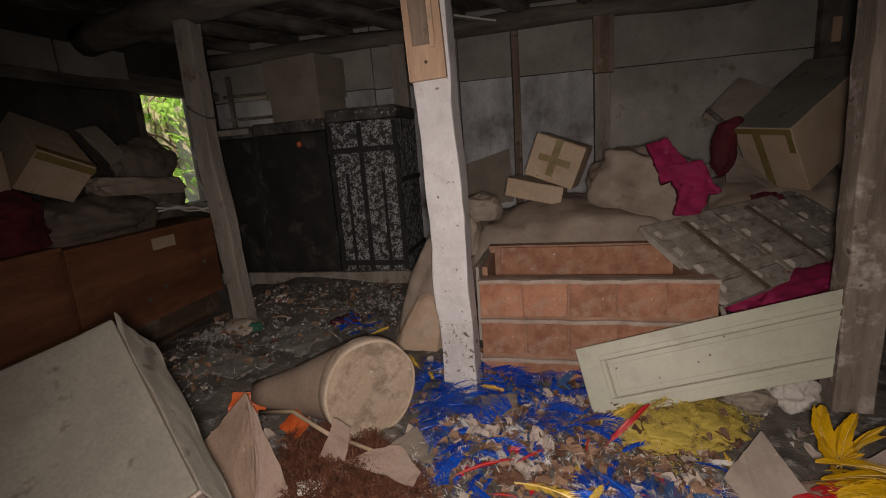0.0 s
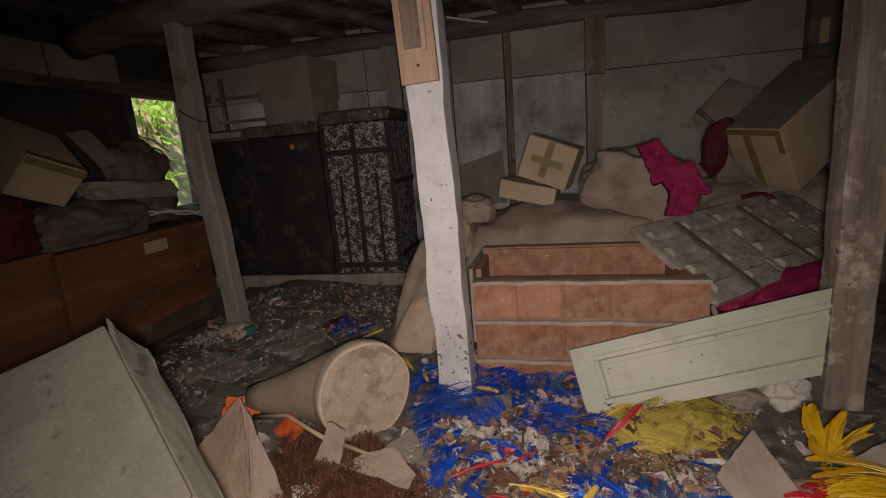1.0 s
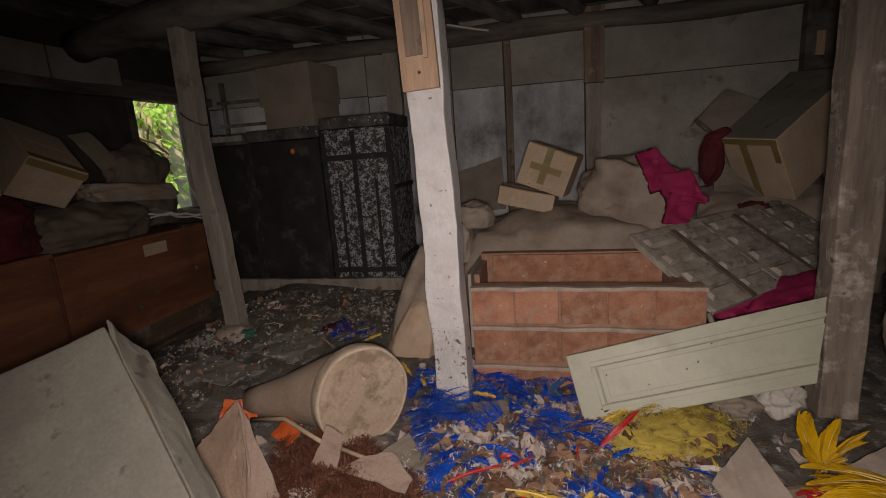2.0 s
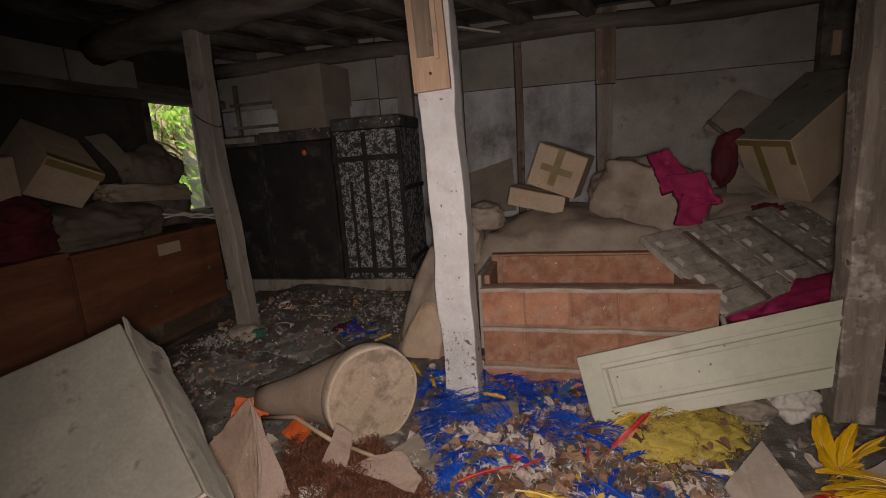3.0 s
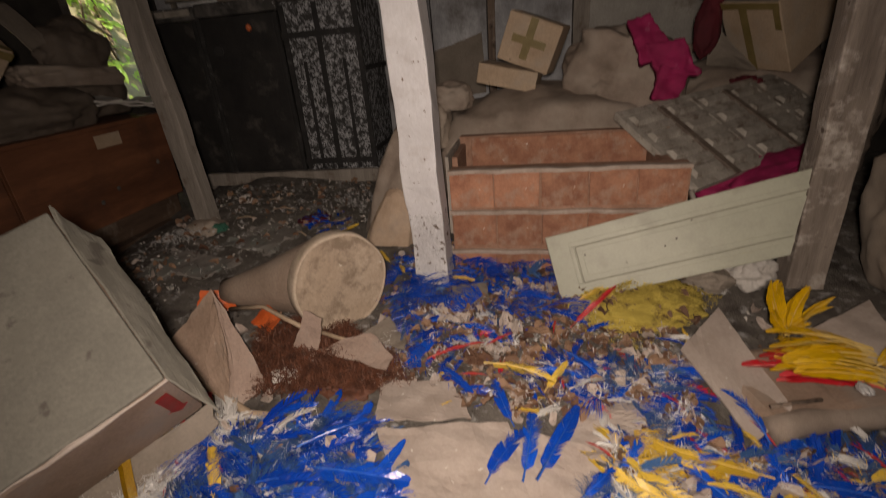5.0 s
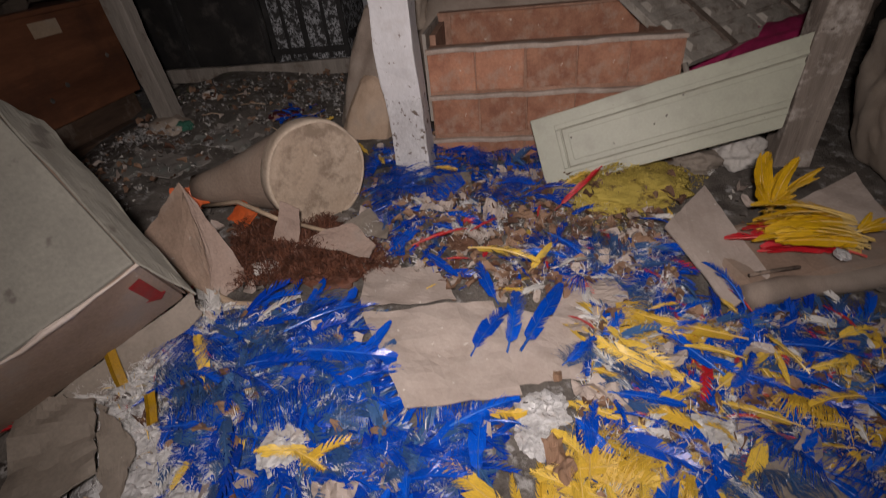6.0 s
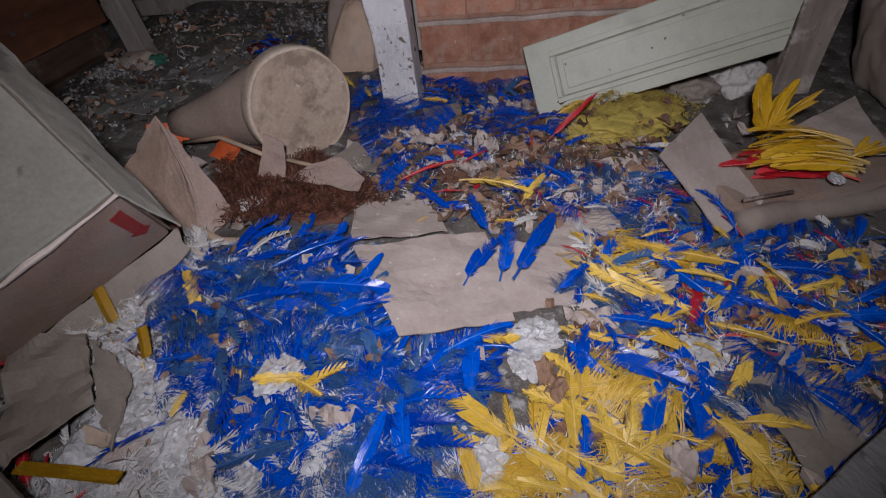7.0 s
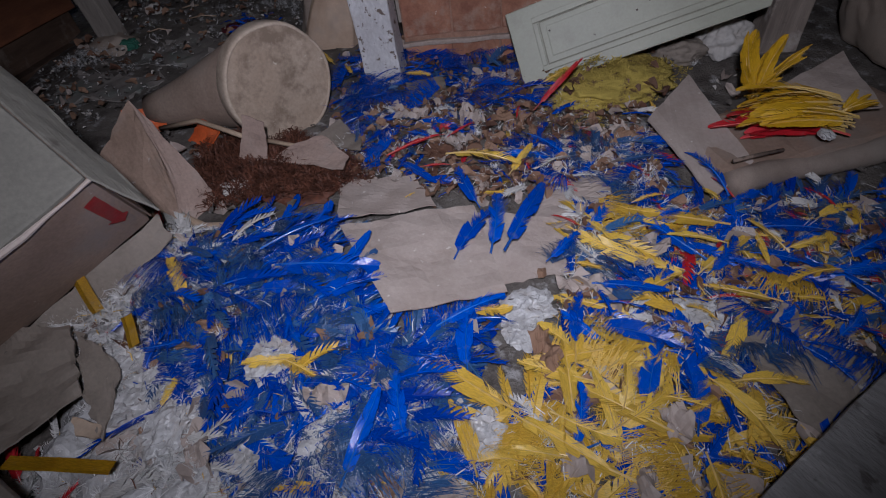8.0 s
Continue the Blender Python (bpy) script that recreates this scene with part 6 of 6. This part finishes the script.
# crumpled white pieces among the feathers
for x, y, s, q in ((0.585, 0.72, 0.068, 1), (0.57, 0.65, 0.05, 16), (-0.19, 0.76, 0.05, 2), (-0.14, 0.58, 0.055, 3), (0.47, 0.38, 0.06, 4), (1.05, 0.70, 0.06, 5), (0.24, 1.56, 0.04, 6), (-0.52, 0.52, 0.06, 11), (-0.36, 0.56, 0.055, 12), (-0.46, 0.3, 0.07, 13), (-0.2, 0.24, 0.06, 14), (-0.55, 0.82, 0.05, 15), (0.30, 1.72, 0.035, 7), (0.30, 1.45, 0.05, 8), (-0.42, 0.47, 0.07, 9), (-0.3, 0.42, 0.06, 10), (-0.10, 0.545, 0.060, 20), (-0.44, 0.38, 0.065, 23), (-0.30, 0.35, 0.060, 24), (-0.07, 0.31, 0.055, 26)):
    tagged(part("crumpled_tissue", raised(lump((s, s * 0.85, s * 0.42), q * 3.3, 2.2, 0.4, 0.6, 0.45, 4), pose(x, y, ground_z(x, y) + (0.03 if q < 20 else 0.05), 0, 0, q * 40)), M["tissue"] if q != 8 else M["leaf_dry"]),
           "crumpled wad of dirty white tissue", "tissue", "wads of tissue")
for q, (x, y) in enumerate(((0.62, 0.58), (0.80, 0.30), (0.98, 0.27), (0.70, 0.46), (0.66, 0.34), (0.42, 1.65), (0.6, 1.62), (0.9, 0.4), (-0.1, 0.95), (-0.32, 0.62), (0.08, 0.44), (0.95, 0.9), (1.2, 0.84), (0.2, 1.7), (0.8, 1.4), (1.0, 1.45), (0.36, 1.5), (-0.2, 0.3), (0.24, 0.24), (0.75, 0.78), (1.36, 0.8), (0.1, 0.62), (0.5, 1.95))):
    w, h, a = rnd.uniform(0.025, 0.05), rnd.uniform(0.04, 0.075), rnd.uniform(0, 3.1)
    c, d = Vector((math.cos(a), math.sin(a), 0)) * w, Vector((-math.sin(a), math.cos(a), 0)) * h
    p = Vector((x, y, ground_z(x, y) + 0.055))
    tagged(part("crumpled_paper", sheet((p - c - d, p + c * 0.7 - d, p + c + d, p - c * 0.8 + d * 0.9), 0.003, 10, 0.05, 0.02, q * 2.0, 16.0), M["paper"] if q % 3 else M["leaf_dry"]), "crumpled torn piece of brown paper", "paper", "torn brown papers")


# bundle of golden feathers on the low box
bundle = thing("feather_bundle", (1.6, 1.4, 0.085), "bundle of golden yellow feathers tied together", "feathers")
for k in range(64):
    ob = new("feather", FEATHER["gold" if k > 11 else "red"][(0, 1, 4)[k % 3]])
    ob.parent = bundle
    u, low = k / 63, k % 2
    ob.matrix_basis = Matrix.Translation((0.1 - 0.04 * rnd.random() - 0.03 * low, (-0.07 if low else 0.055) + rnd.uniform(-0.03, 0.03), 0.005 + 0.07 * u)) @ Euler((rnd.uniform(-0.6, 0.6), rnd.uniform(-0.1, 0.04), (2.98 if low else 3.12) + rnd.gauss(0, 0.09))).to_matrix().to_4x4() @ Matrix.Scale(rnd.uniform(1.1, 1.4) * (1.15 if k < 12 else 1.0), 4)
for k in range(12):
    ob = new("feather", FEATHER["gold"][3])
    ob.parent = bundle
    ob.matrix_basis = Matrix.Translation((0.06, 0.0, 0.05)) @ Euler((rnd.uniform(-0.5, 0.5), rnd.uniform(-0.4, 0.0), 0.15 + rnd.gauss(0, 0.3))).to_matrix().to_4x4() @ Matrix.Scale(0.75, 4)
part("tie_wad", raised(lump((0.02, 0.028, 0.012), 3.0, 2.0, 0.3, 0.0, 0.3, 3), Matrix.Translation((-0.03, -0.11, 0.04))), M["tissue"], bundle, "pale wad caught in the bundle")
tuftb = thing("feather_plume", (1.49, 1.62, 0.10), "upright plume of golden yellow feathers", "feathers")
for dx, dy, dz, n in ((-0.115, -0.02, 0.255, 5), (-0.09, -0.03, 0.13, 3), (0.0, -0.02, 0.235, 4), (0.1, -0.02, 0.17, 4), (0.03, -0.05, 0.1, 3), (-0.05, -0.1, 0.03, 3)):
    for _ in range(n):
        d = Vector((dx + rnd.gauss(0, 0.008), dy + rnd.gauss(0, 0.01), dz * rnd.uniform(0.8, 1.02)))
        ob = new("feather", FEATHER["gold"][(1, 4)[rnd.randrange(2)]])
        ob.parent = tuftb
        ob.matrix_basis = axes((rnd.uniform(-0.012, 0.012), rnd.uniform(-0.01, 0.01), 0), d, (0.9, 0.2, -0.3) if dz > 0.1 else (0.1, 0.9, 0.2)) @ Matrix.Rotation(rnd.uniform(-0.5, 0.5), 4, "X") @ Matrix.Scale(d.length / 0.2, 4)

# strips of yellow card
for pts, w in ((((-0.74, 0.771, 0.17), (-0.715, 0.742, 0.142), (-0.69, 0.712, 0.112), (-0.663, 0.682, 0.075)), 0.036), (((-0.50, 0.62, 0.13), (-0.50, 0.6, 0.09), (-0.49, 0.57, 0.06)), 0.03), (((-0.57, 0.232, 0.115), (-0.46, 0.236, 0.10), (-0.342, 0.24, 0.075)), 0.03)):
    bm = bmesh.new()
    prev = None
    for i, p in enumerate(pts):
        p = Vector(p)
        side = Vector((0.8, 0.5, 0.1)).normalized() if abs(pts[-1][2] - pts[0][2]) > 0.065 else Vector((0.1, 1, 0)).normalized()
        cur = [bm.verts.new(p - side * w / 2), bm.verts.new(p + Vector((0.004, -0.01, 0.006))), bm.verts.new(p + side * w / 2)]
        if prev:
            bm.faces.new((prev[0], prev[1], cur[1], cur[0]))
            bm.faces.new((prev[1], prev[2], cur[2], cur[1]))
        prev = cur
    bmesh.ops.solidify(bm, geom=bm.faces[:], thickness=0.003)
    tagged(part("card_strip", bm, F["gold"]), "curled strip of bright yellow card", "strip", "strips of yellow card")


# ---- small fixtures at the back ----
rack = thing("wooden_rack", (-2.55, 4.3, 1.2), "thin dark wooden rack behind the trunks", "rack")
for x in (-2.75, -2.2, -2.0):
    part("upright", block(x + 2.55 - 0.02, x + 2.55 + 0.02, -0.02, 0.02, -0.9, 1.0, 0.004, 4, 0.004, x), M["rafter"], rack)
for z in (0.55, 0.78):
    part("shelf_rail", block(-0.25, 0.62, -0.05, -0.021, z, z + 0.03, 0.004, 4, 0.004, z), M["rafter"], rack)
tagged(part("plank_offcut", block(2.56, 2.62, 4.25, 4.268, 1.9, 2.08, 0.003, 2, 0.003, 1), M["plank_new"]), "small bare offcut nailed to the corner stud", "plank")
tagged(part("ceiling_board", raised(block(-0.18, 0.18, -0.06, 0.06, -0.008, 0.008, 0.003, 4, 0.004, 2), pose(-0.12, 3.9, 2.33, 10, 6, 30)), M["pale_paper"]), "pale scrap of board wedged on the rafters", "board")
